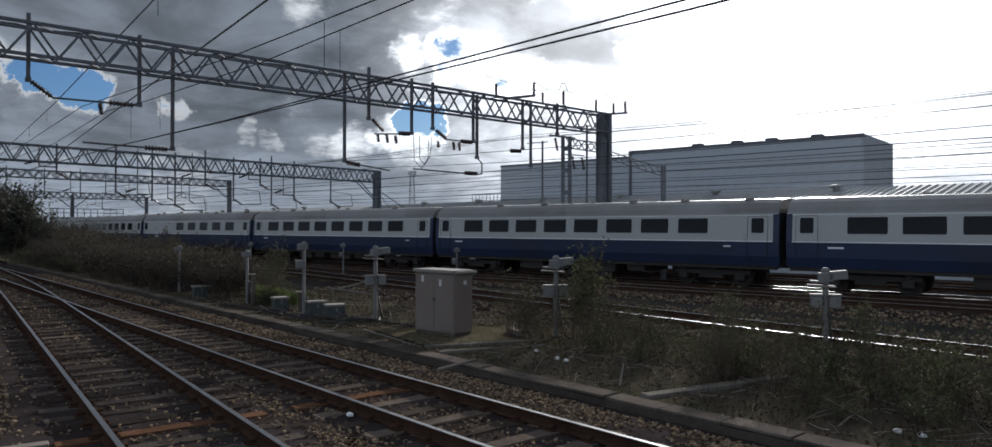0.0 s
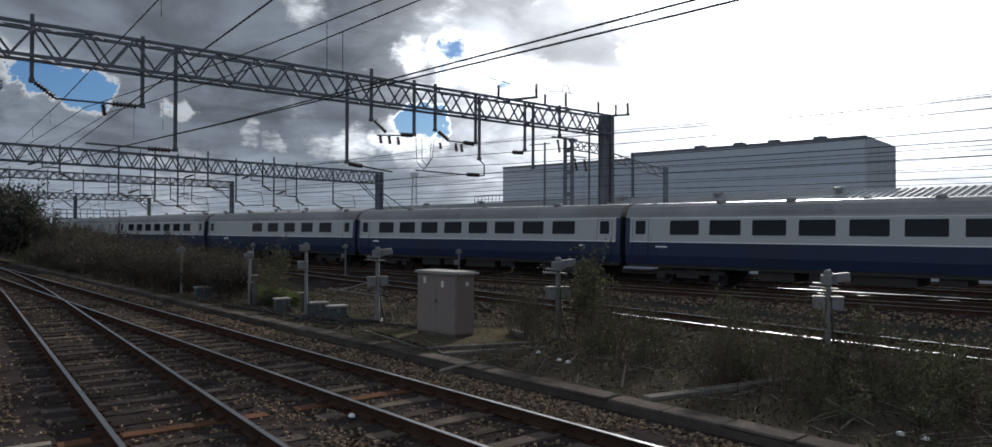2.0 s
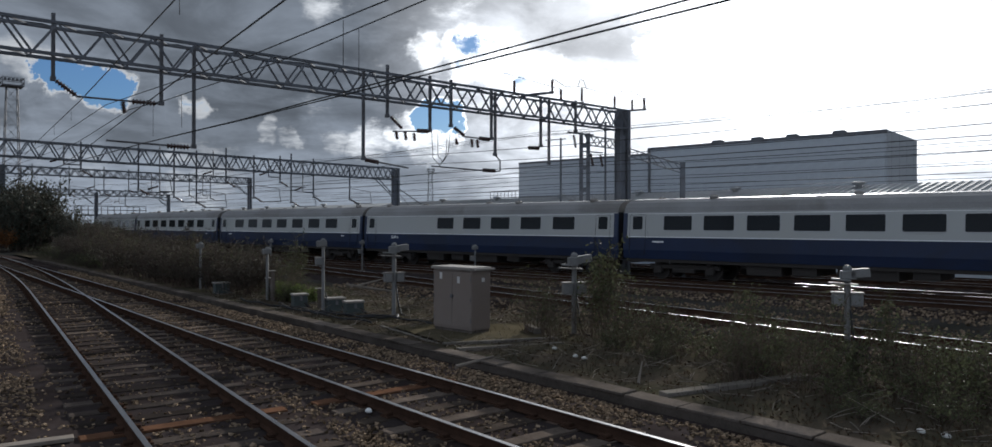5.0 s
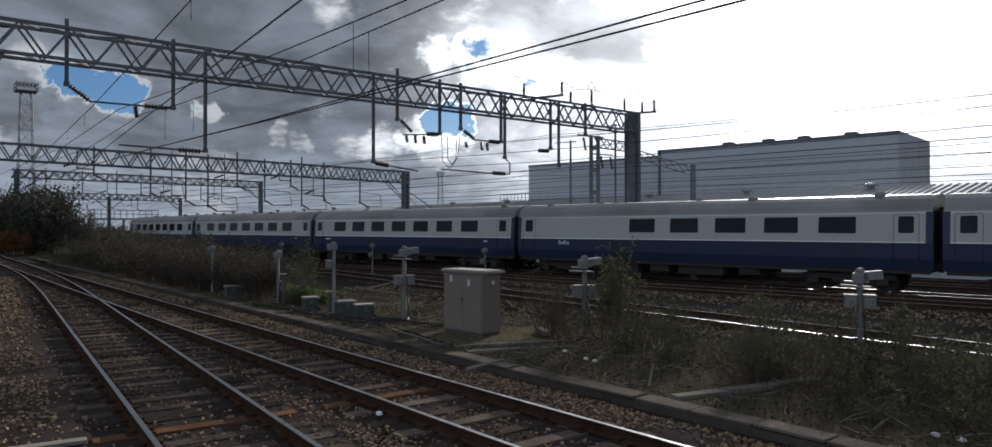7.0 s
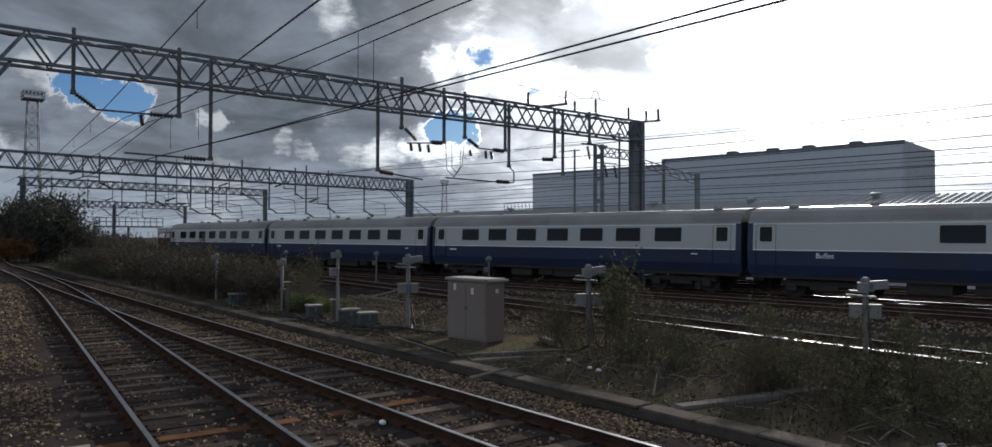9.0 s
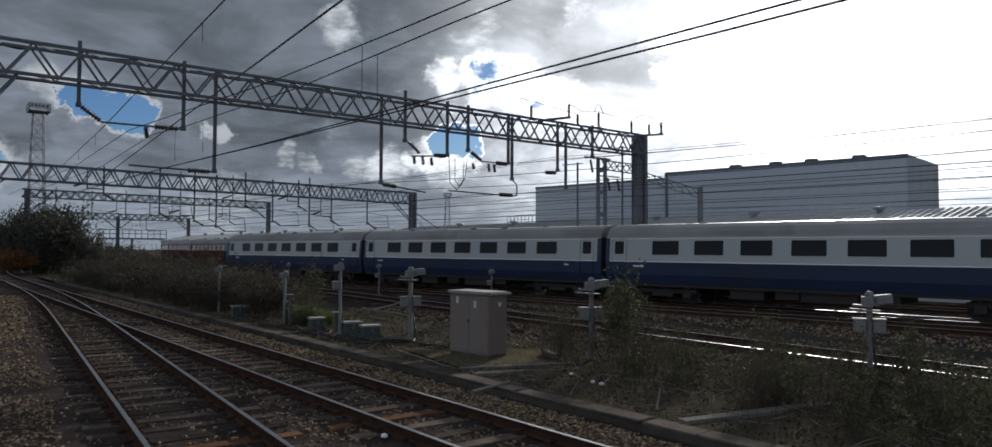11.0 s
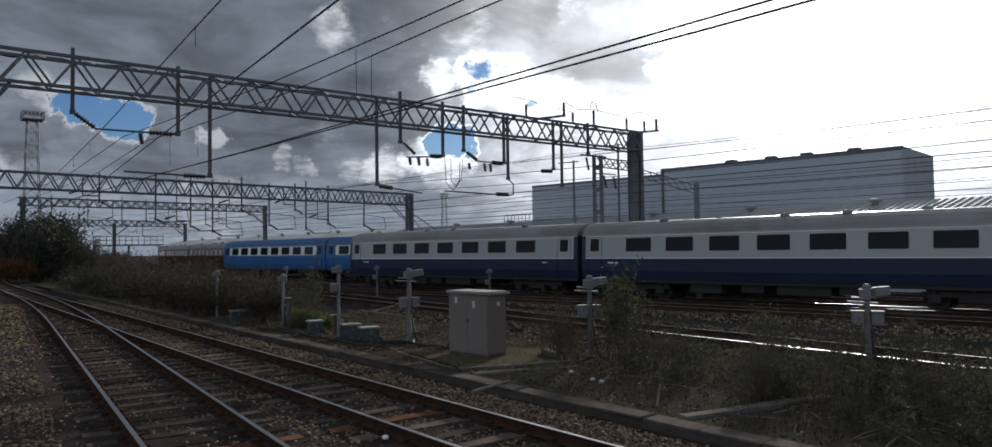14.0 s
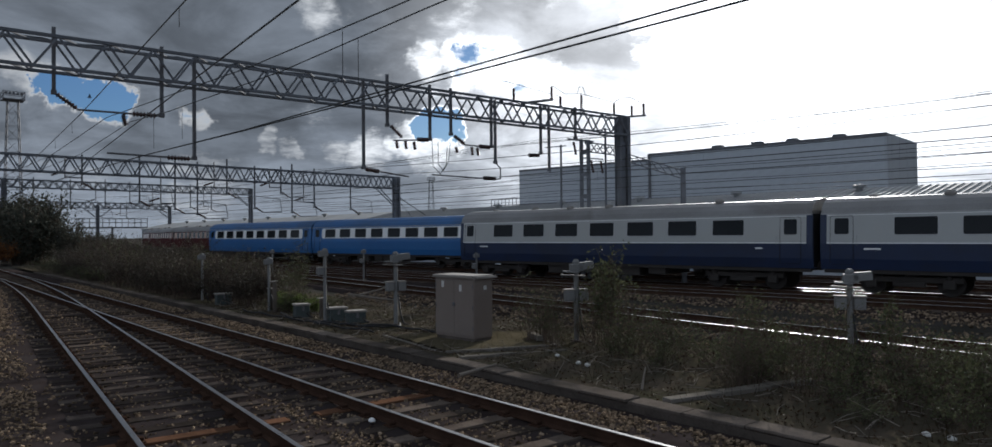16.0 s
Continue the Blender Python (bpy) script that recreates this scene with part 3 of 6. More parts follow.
def coach(label, group, windows, lower, upper, z_mid=1.95, band=None, doors=(0.80, 19.22), roof=M_ROOF, text="", seed=0, vents=True, mark=True, lining=False, top_band=None, narrow=1.0):
    """A coach whose origin is the middle of its rear end at rail level; it lies along +x. Returns it and its wheelsets."""
    root = thing("railway_coach", Matrix(), label, "railway coach", group)
    rng = random.Random(seed)
    part("lower_body", extrude_x(bmesh.new(), shell(0.95, z_mid), 0.0, LEN), lower, root, "dark lower body side")
    up = part("upper_body", extrude_x(bmesh.new(), shell(z_mid, 3.12), 0.24, LEN - 0.24), upper, root)
    for x0, x1 in ((0.0, 0.24), (LEN - 0.24, LEN)):
        part("end_band", extrude_x(bmesh.new(), shell(z_mid, 3.12), x0, x1), lower, root, "dark painted body end")
    if top_band:
        part("top_band", extrude_x(bmesh.new(), shell(2.98, 3.115, 0.004), 0.01, LEN - 0.01), top_band, up)
    if lining:
        for z0, z1 in ((z_mid + 0.004, z_mid + 0.04), (3.045, 3.075)):
            part("lining", extrude_x(bmesh.new(), shell(z0, z1, 0.004), 0.25, LEN - 0.25), M_WHITE, up, "thin white lining")
    rf = part("roof", extrude_x(bmesh.new(), shell(3.12, 3.80, 0.004), 0.03, LEN - 0.03), roof, root, "weathered grey curved roof")
    bm = bmesh.new()
    for s in (-1, 1):
        box(bm, 0.02, LEN - 0.02, s * 1.335 - 0.015 if s > 0 else -1.35, s * 1.335 + 0.015 if s > 0 else -1.32, 3.095, 3.135)
    part("gutter", bm, M_ALU, rf)
    if band:
        x0, x1, z0, z1, bmat = band
        for s in (-1, 1):
            zc = (z0 + z1) / 2
            m = Matrix.Translation(((x0 + x1) / 2, s * (half_width(zc)), zc)) @ Matrix.Rotation(0 if s < 0 else math.pi, 4, "Z") @ Matrix.Rotation(radians(-TILT), 4, "X")
            part("window_band", slab_rr(bmesh.new(), x1 - x0, z1 - z0, 0.22, -0.004, 0.03), bmat, up, "white band round the windows", m=m)
    extra = 0.004 if band else 0.0
    for s in (-1, 1):
        turn = Matrix.Rotation(0 if s < 0 else math.pi, 4, "Z") @ Matrix.Rotation(radians(-TILT), 4, "X")
        for x in windows:
            m = Matrix.Translation((x, s * (half_width(2.62) + extra), 2.62)) @ turn
            w = piece("window_frame", WIN_FRAME_ME, up, m @ Matrix.Diagonal((narrow, 1 if narrow == 1 else 0.35, 1, 1)))
            piece("pane", WIN_PANE_ME, w, Matrix())
        for x in doors:
            d = piece("door", DOOR_ME, root, Matrix.Translation((x, s * (half_width(2.05)), 2.08)) @ turn)
            piece("door_window", DOOR_WIN_ME, d, Matrix.Translation((0, -0.002, 0.55)))
            piece("handrail", HANDLE_ME, d, Matrix.Translation((0.56 if x < 10 else -0.56, 0.0, 0.0)))
    # ends: corridor connection, buffers
    for x, s in ((0.0, -1), (LEN, 1)):
        bm = bmesh.new()
        for k in range(4):
            g = 0.03 if k % 2 else 0.0
            box(bm, min(x + s * k * 0.045, x + s * (k + 1) * 0.045), max(x + s * k * 0.045, x + s * (k + 1) * 0.045), -0.50 - g, 0.50 + g, 1.12, 3.25 + g)
        part("corridor_connection", bm, M_BLACK, root, "black rubber corridor connection")
        for y in (-0.88, 0.88):
            bm = bmesh.new()
            rod(bm, (x, y, 1.06), (x + s * 0.105, y, 1.06), 0.09, 10)
            rod(bm, (x + s * 0.10, y, 1.06), (x + s * 0.13, y, 1.06), 0.20, 14)
            part("buffer", bm, M_UNDER, root)
        bm = bmesh.new()
        box(bm, min(x, x + s * 0.012), max(x, x + s * 0.012), -1.30, 1.30, 1.0, 3.15)
        part("end_panel", bm, M_BLACK, root, "black coach end")
    # underframe
    bm = bmesh.new()
    for s in (-1, 1):
        box(bm, 0.1, LEN - 0.1, s * 1.24 - 0.05, s * 1.24 + 0.05, 0.80, 0.98)
    box(bm, 0.1, LEN - 0.1, -1.15, 1.15, 0.86, 0.97)
    part("underframe", bm, M_UNDER, root, "grimy underframe")
    for x0, x1, z0 in ((6.2, 7.7, 0.38), (8.2, 9.2, 0.45), (9.8, 12.0, 0.40), (12.6, 13.5, 0.50)):
        bm = bmesh.new()
        sh = rng.uniform(-0.3, 0.3)
        box(bm, x0 + sh, x1 + sh, -1.18, 1.18, z0, 0.90, 0.03)
        part("equipment_box", bm, M_UNDER, root)
    sets = []
    for x in (3.05, LEN - 3.05):
        b = piece("bogie", BOGIE_ME, root, Matrix.Translation((x, 0, 0)))
        for dx in (-1.3, 1.3):
            w = piece("wheelset", WHEELSET_ME, b, Matrix.Translation((dx, 0, 0.455)))
            sets.append((w, dx))
    if vents:
        for i in range(7):
            x = 1.6 + i * 2.8 + rng.uniform(-0.3, 0.3)
            piece("roof_vent", VENT_ME, rf, Matrix.Translation((x, rng.choice((-0.55, 0.0, 0.55)), 3.80 if rng.random() < .4 else 3.77)))
    if text:
        cu = bpy.data.curves.new("lettering", "FONT")
        cu.body, cu.size, cu.extrude, cu.align_x = text, 0.30, 0.003, "CENTER"
        ob = new("lettering", cu)
        dg = bpy.context.evaluated_depsgraph_get()
        me = bpy.data.meshes.new_from_object(ob.evaluated_get(dg))
        bpy.data.objects.remove(ob)
        me.materials.append(M_WHITE)
        piece("lettering", me, root, Matrix.Translation((3.2, -half_width(1.7) - 0.008, 1.66)) @ Matrix.Rotation(radians(90), 4, "X"))
    elif mark:
        bm = bmesh.new()
        slab_rr(bm, 0.60, 0.07, 0.03, -0.006, 0.01)
        part("name_mark", bm, M_WHITE, root, "small white lettering mark", m=Matrix.Translation((1.9, -half_width(1.75), 1.75)))
        bm = bmesh.new()
        slab_rr(bm, 0.32, 0.06, 0.025, -0.006, 0.01)
        part("number_mark", bm, M_WHITE, root, "small white number bar", m=Matrix.Translation((17.9, -half_width(1.75), 1.75)))
    return root, sets


SEVEN = [3.37 + 2.195 * i for i in range(7)]
EIGHT = [2.90 + 1.98 * i for i in range(8)]
OPEN_EIGHT = [3.02 + 1.90 * i for i in range(8)]
BUFFET = [7.9 + 2.22 * i for i in range(5)]
MOVING = []


def passing_train():
    kinds = [SEVEN, SEVEN, SEVEN, BUFFET, EIGHT, OPEN_EIGHT, OPEN_EIGHT]
    for k, wins in enumerate(kinds):
        lab = "blue and light grey passenger coach rolling past"
        if wins is BUFFET:
            lab = "blue and light grey buffet coach with a long blank side"
        elif k == 0:
            lab = "last blue and light grey coach of the passing train"
        root, sets = coach(lab, "coaches of the passing train", wins, M_BLUE_PAINT, M_GREY_PAINT, text="Buffet" if wins is BUFFET else "", seed=k, lining=True)
        MOVING.append((k, root, sets))


def set_on(root, s0, off):
    """Stand a parked coach with its rear end at arc s0 of a siding."""
    a, b = train_path(s0, off), train_path(s0 + LEN, off)
    root.matrix_basis = Matrix.Translation(a) @ Matrix.Rotation(math.atan2((b - a).y, (b - a).x), 4, "Z")


def parked_coaches():
    for s0 in BLUE_AT:
        root, _ = coach("bright blue parked coach with a white window band", "parked blue coaches", [2.7 + 2.1 * i for i in range(8)], M_PULLMAN, M_PULLMAN, band=(1.45, 18.7, 2.20, 3.03, M_WHITE), seed=40, roof=M_PULLMAN_ROOF, mark=False, vents=False)
        set_on(root, s0, 5.5 + HALF)
    for s0 in MAROON_AT:
        root, _ = coach("cream and maroon parked coach", "parked maroon coaches", [2.9 + 1.8 * i for i in range(9)], M_MAROON, M_CREAM, z_mid=2.25, seed=60, top_band=M_MAROON, mark=False, narrow=0.72)
        set_on(root, s0, 9.6 + HALF)


M_PULLMAN_ROOF = material("coach_blue_roof", (0.035, 0.11, 0.26), 0.3, 0.5, 0.5, 0.0, 0.05, 18.0, tint=(0.05, 0.07, 0.1), stain=0.4)
BLUE_AT = (-46.9, -26.2, -5.8)
MAROON_AT = (-136.9, -116.4, -95.9, -75.4, -54.9)
passing_train()
parked_coaches()

# ---- overhead line gantries ----
_ins = [(0.02, 0.0)]
for _k in range(7):
    _ins += [(0.045, _k * 0.075 + 0.01), (0.095, _k * 0.075 + 0.035), (0.045, _k * 0.075 + 0.06)]
INS_PROF = _ins + [(0.02, 0.54)]


def insulator(bm, a, b):
    """A ribbed porcelain string from a to b."""
    a, b = Vector(a), Vector(b)
    d = b - a
    q = d.to_track_quat("Z", "Y").to_matrix().to_4x4()
    k = d.length / 0.54
    lathe(bm, [(r, z * k) for r, z in INS_PROF], 8, Matrix.Translation(a) @ q)


def gantry(name, x, y, ang, length, z0, z1, pitch, label, drops, posts, w=0.36, chord=0.09, lattice=0.055, knees=(0, 1), knee=1.6, spread=0.28):
    """A lattice boom; local +x runs along it from its far post towards the platform side, y across it."""
    root = thing(name, pose(x, y, 0, 0, 0, ang + 180), label, "overhead line gantry", "overhead line gantries")
    for yy in (-w, w):
        for zz in (z0, z1):
            bm = bmesh.new()
            box(bm, 0.0, length, yy - chord / 2, yy + chord / 2, zz - chord / 2, zz + chord / 2)
            part("boom_chord", bm, M_STEEL, root)
    n = int(length / pitch)
    p = length / n
    up_me = mesh_of(bar(bmesh.new(), (0, 0, z0), (p / 2, 0, z1), lattice, lattice), M_STEEL, "lattice_bar")
    dn_me = mesh_of(bar(bmesh.new(), (p / 2, 0, z1), (p, 0, z0), lattice, lattice), M_STEEL, "lattice_bar")
    cr_me = mesh_of(bar(bmesh.new(), (0, -w, 0), (p / 2, w, 0), lattice * 0.8, lattice * 0.8), M_STEEL, "cross_bar")
    for i in range(n):
        for yy in (-w, w):
            piece("lattice_bar", up_me, root, Matrix.Translation((i * p, yy, 0)))
            piece("lattice_bar", dn_me, root, Matrix.Translation((i * p, yy, 0)))
        piece("cross_bar", cr_me, root, Matrix.Translation((i * p, 0, z0)))
        piece("cross_bar", cr_me, root, Matrix.Translation((i * p, 0, z1)))
    for number, (a0, ztop) in enumerate(posts):
        bm = bmesh.new()
        box(bm, a0 - spread + 0.11, a0 + spread - 0.11, -0.05, 0.05, -0.5, ztop - 1.25)
        part("web_plate", bm, M_STEEL, root, "flat steel plate joining the post")
        for dx in (-spread, spread):
            bm = bmesh.new()
            box(bm, a0 + dx - 0.11, a0 + dx + 0.11, -0.19, -0.165, -0.5, ztop)
            box(bm, a0 + dx - 0.11, a0 + dx + 0.11, 0.165, 0.19, -0.5, ztop)
            box(bm, a0 + dx - 0.0125, a0 + dx + 0.0125, -0.165, 0.165, -0.5, ztop)
            part("post", bm, M_STEEL, root, "steel channel post")
        for k in range(7):
            bm = bmesh.new()
            z = 0.4 + k * (ztop - 0.8) / 6
            box(bm, a0 - 0.32, a0 + 0.32, -0.205, -0.19, z - 0.12, z + 0.12)
            part("batten_plate", bm, M_STEEL, root)
        for s in (-1, 1):
            if -0.5 < a0 + s * 2.0 < length and number in knees:
                bm = bmesh.new()
                bar(bm, (a0 + s * 0.4, 0.2, z0 - knee), (a0 + s * 2.4, 0.3, z0), 0.08, 0.08)
                bar(bm, (a0 + s * 0.4, -0.2, z0 - knee), (a0 + s * 2.4, -0.3, z0), 0.08, 0.08)
                part("knee_brace", bm, M_STEEL, root)
    if length > 33:
        # guy strut on the outer side of the far post
        bm = bmesh.new()
        bar(bm, (-0.42, 0.0, z0 - 0.9), (-4.4, 0.0, z0 - 2.9), 0.07, 0.07)
        part("guy_strut", bm, M_STEEL_DARK, root)
    for a0, zt, zb in drops:
        bm = bmesh.new()
        box(bm, a0 - 0.048, a0 + 0.048, -0.048, 0.048, zb, zt, 0.0)
        box(bm, a0 - 0.07, a0 + 0.07, -0.07, 0.07, zb - 0.02, zb + 0.10)
        part("drop_tube", bm, M_STEEL_DARK, root, "dark vertical drop tube")
    return root


def arm(root, pts, r=0.03, mat=None, name="registration_arm"):
    bm = bmesh.new()
    for a, b in zip(pts, pts[1:]):
        rod(bm, (a[0], 0.0 if len(a) == 2 else a[2], a[1]), (b[0], 0.0 if len(b) == 2 else b[2], b[1]), r, 6)
    return part(name, bm, mat or M_STEEL_DARK, root)


def strings(root, pairs):
    for a, b in pairs:
        bm = bmesh.new()
        insulator(bm, (a[0], 0.0, a[1]), (b[0], 0.0, b[1]))
        part("insulator", bm, M_INSUL, root, "brown ribbed porcelain insulator", True)


def gantries():
    g = gantry("signal_gantry", 6.82, 36.3, 38.5, 28.9, 7.30, 8.20, 1.25, "grey lattice steel overhead line gantry over the tracks",
               [(24.57, 8.54, 6.62), (21.66, 8.42, 6.23), (20.68, 8.21, 4.95), (14.58, 8.31, 4.95), (13.55, 8.62, 6.63), (11.59, 8.46, 6.23), (10.56, 8.43, 6.52),
                (8.44, 8.32, 6.15), (8.23, 8.21, 5.49), (5.57, 8.3, 6.05), (5.06, 8.3, 5.3), (3.34, 8.4, 6.9)],
               [(0.0, 8.25), (28.5, 8.2)], knees=(1,), knee=2.9)
    g.name = "overhead_gantry"
    g.matrix_basis = Matrix.LocRotScale((7.46, 39.7, -0.233), Euler((0, 0, radians(218.5))), (1.094, 1.094, 1.094))
    strings(g, [((24.5, 6.62), (23.98, 6.24)), ((22.5, 6.24), (21.8, 6.24)), ((21.5, 4.96), (20.8, 4.96)), ((13.4, 6.66), (12.88, 6.24)), ((12.2, 6.22), (11.65, 6.24)),
                ((10.4, 6.5), (9.87, 6.2)), ((9.1, 6.16), (8.5, 6.15)), ((14.5, 4.93), (13.9, 4.87)), ((8.9, 4.83), (8.2, 4.83)), ((6.3, 5.95), (5.65, 5.98)),
                ((13.15, 6.12), (13.1, 5.80)), ((12.75, 6.12), (12.7, 5.80)), ((12.35, 6.12), (12.3, 5.80)), ((9.5, 6.1), (9.45, 5.75)), ((9.2, 6.1), (9.15, 5.75)), ((10.3, 6.05), (10.25, 5.8)),
                ((22.75, 6.2), (22.7, 5.85)),
                ((4.86, 8.6), (4.86, 9.2)), ((2.92, 8.4), (2.92, 9.05)), ((-0.73, 8.3), (-0.73, 8.9)), ((-1.67, 8.5), (-1.67, 9.1)), ((7.15, 8.3), (7.15, 8.85)), ((0.6, 8.3), (0.6, 8.9)), ((4.3, 8.3), (4.3, 8.8))])
    arm(g, [(24.0, 6.22), (21.7, 6.25)])
    arm(g, [(23.2, 5.0), (20.7, 4.96)])
    arm(g, [(13.3, 6.10), (11.6, 6.24)])
    arm(g, [(9.9, 6.17), (8.45, 6.15)])
    arm(g, [(14.6, 4.95), (12.6, 4.73)])
    arm(g, [(8.23, 5.5), (7.95, 5.3), (7.95, 4.84), (8.2, 4.8), (11.5, 4.86)])
    arm(g, [(6.71, 8.22), (4.8, 8.6)], 0.06)
    arm(g, [(3.6, 8.2), (2.8, 8.36)], 0.05)
    arm(g, [(0.2, 8.2), (-1.8, 8.5)], 0.05)
    arm(g, [(a * 0.62, 8.22 + 0.07 * math.sin(a * 1.9) + 0.03 * math.sin(a * 0.7), -0.36) for a in range(0, 50)], 0.022, M_WIRE, "feeder_cable")
    # jumper loops over the far post
    for pts in ([(4.86, 9.25), (4.0, 8.95), (2.92, 9.08), (0.6, 8.92)], [(0.6, 8.92), (0.0, 9.25), (-0.7, 9.3), (-1.3, 9.15), (-1.6, 8.9)], [(3.2, 9.05), (3.05, 9.4), (2.8, 9.4), (2.6, 9.0)], [(7.8, 9.1), (4.3, 8.8)],
                [(11.5, 6.2), (11.45, 5.2), (11.1, 4.9), (10.8, 5.3), (10.75, 6.1)], [(11.2, 6.2), (11.2, 5.3), (10.95, 5.05), (10.7, 5.4), (10.6, 6.2)]):
        arm(g, pts, 0.014, M_WIRE, "jumper_cable")
    # a lower braced frame carried beside the far post
    frame_ob = thing("anchor_frame", Matrix(), "grey steel anchor post with a lattice strut to the gantry post", "post")
    foot, head = Vector((5.62, 41.45, 0)), Vector((7.46, 39.75, 0))
    across = (head - foot).normalized()
    for o in (-0.24, 0.24):
        c = foot + across * o
        part("post", box(bmesh.new(), c.x - 0.10, c.x + 0.10, c.y - 0.10, c.y + 0.10, -0.5, 7.75), M_STEEL, frame_ob, "steel channel post")
    for k in range(6):
        z = 0.8 + k * 1.25
        part("batten_plate", bar(bmesh.new(), foot - across * 0.3 + Vector((0, -0.11, z)), foot + across * 0.3 + Vector((0, -0.11, z)), 0.02, 0.24), M_STEEL, frame_ob)
    side = Vector((-math.cos(radians(38.5)), -math.sin(radians(38.5)), 0))
    part("cross_arm", bar(bmesh.new(), foot + side * 1.35 + Vector((0, 0, 7.72)), foot - side * 0.7 + Vector((0, 0, 7.72)), 0.09, 0.09), M_STEEL, frame_ob)
    part("cross_arm", bar(bmesh.new(), foot - across * 0.1 + Vector((0, 0, 6.75)), foot - side * 1.5 + Vector((0, 0, 6.75)), 0.06, 0.06), M_STEEL_DARK, frame_ob)
    for dz in (0.0, 0.52):
        part("strut_chord", bar(bmesh.new(), foot + Vector((0, 0, 7.12 + dz)), head + Vector((0, 0, 6.65 + dz)), 0.07, 0.07), M_STEEL, frame_ob)
    for k in range(6):
        lo, hi = foot.lerp(head, k / 6) + Vector((0, 0, 7.12 - 0.47 * k / 6)), foot.lerp(head, (k + 1) / 6) + Vector((0, 0, 7.64 - 0.47 * (k + 1) / 6))
        part("strut_lattice", bar(bmesh.new(), lo, hi, 0.045, 0.045), M_STEEL, frame_ob)
        part("strut_lattice", bar(bmesh.new(), lo + Vector((0, 0, 0.52)), hi - Vector((0, 0, 0.52)), 0.045, 0.045), M_STEEL, frame_ob)
    for o, z in ((0.9, 7.6), (-0.5, 6.65), (-1.3, 6.65)):
        bm = bmesh.new()
        top = foot + side * o + Vector((0, 0, z))
        insulator(bm, top, top + Vector((0.12, -0.1, -0.75)))
        part("insulator", bm, M_INSUL, frame_ob, "brown ribbed porcelain insulator", True)
    stay = thing("stay_post", Matrix(), "grey steel stay post with a sloping lattice stay", "post")
    part("post", box(bmesh.new(), 10.0, 10.22, 37.2, 37.42, -0.4, 5.75), M_STEEL, stay)
    for dz in (0.0, 0.42):
        part("stay_bar", bar(bmesh.new(), (10.1, 37.3, 5.2 + dz), (7.75, 39.55, 6.3 + dz), 0.06, 0.06), M_STEEL, stay)
    for i in range(7):
        a, b = Vector((10.1, 37.3, 5.2)).lerp(Vector((7.75, 39.55, 6.3)), i / 7), Vector((10.1, 37.3, 5.62)).lerp(Vector((7.75, 39.55, 6.72)), (i + 1) / 7)
        part("stay_lattice", bar(bmesh.new(), a, b, 0.035, 0.035), M_STEEL, stay)
    for x, y, z in ((4.34, 42.3, 7.6), (6.65, 40.5, 8.3)):
        tp = thing("thin_post", pose(x, y, 0), "thin grey steel post between the tracks", "post", "thin posts")
        part("tube", rod(bmesh.new(), (0, 0, -0.4), (0, 0, z), 0.06, 8), M_STEEL, tp)
        part("cap_arm", rod(bmesh.new(), (-0.9, 0, z - 0.15), (0.3, 0, z - 0.05), 0.03, 6), M_STEEL, tp)
    d2 = [(29.0, 8.5, 6.3), (25.0, 8.7, 5.1), (22.3, 8.9, 4.6), (20.5, 8.5, 4.2), (18.0, 8.9, 6.0), (15.5, 8.5, 4.8), (13.0, 8.6, 6.2), (11.9, 8.9, 4.5), (9.6, 8.6, 5.0), (5.6, 8.3, 4.9)]
    g2 = gantry("overhead_gantry", -9.19, 73.9, 46.0, 38.0, 7.12, 8.24, 1.25, "grey lattice steel overhead line gantry further along the tracks", d2, [(0.0, 8.3), (37.5, 8.3)], chord=0.115, lattice=0.075)
    arm(g2, [(-0.4, 5.8), (-6.6, 0.0)], 0.03, M_STEEL_DARK, "guy_rod")
    d3 = [(28.0, 9.8, 7.0), (24.0, 9.7, 6.2), (20.0, 9.9, 6.4), (17.0, 9.7, 6.9), (13.0, 9.8, 6.0), (9.0, 9.7, 6.5), (6.0, 9.6, 6.2)]
    g3 = gantry("overhead_gantry", -34.94, 108.0, 46.0, 31.5, 8.5, 9.42, 1.25, "distant grey lattice steel overhead line gantry", d3, [(0.0, 9.5), (31.0, 9.5)], chord=0.14, lattice=0.095, spread=0.16)
    d4 = [(18.0, 9.2, 6.2), (13.0, 9.1, 6.4), (8.0, 9.1, 6.0)]
    g4 = gantry("overhead_gantry", -62.05, 143.0, 46.0, 24.0, 7.8, 8.8, 1.3, "distant grey lattice steel gantry on three posts", d4, [(0.0, 8.4), (13.0, 8.4), (20.5, 8.4)], chord=0.16, lattice=0.11, spread=0.16)
    for gg, dd in ((g2, d2), (g3, d3), (g4, d4)):
        for i, (a0, zt, zb) in enumerate(dd):
            strings(gg, [((a0 - 0.1, zb + 0.1), (a0 - 0.8, zb - 0.3))])
            if i % 2 == 0:
                arm(gg, [(a0 + 1.1, zt - 0.3), (a0 + 1.1, zb + 0.5), (a0, zb + 0.5)], 0.045, M_STEEL_DARK, "drop_frame")
                strings(gg, [((a0 + 1.2, zb + 0.9), (a0 + 2.0, zb + 0.6))])
            else:
                arm(gg, [(a0 - 2.6, zb - 0.25), (a0 - 2.4, zb + 0.9), (a0 - 0.1, zb + 1.1)], 0.03, M_STEEL_DARK, "cantilever_tube")
            arm(gg, [(a0 - 0.8, zb - 0.3), (a0 - 2.6, zb - 0.25)], 0.035)


gantries()


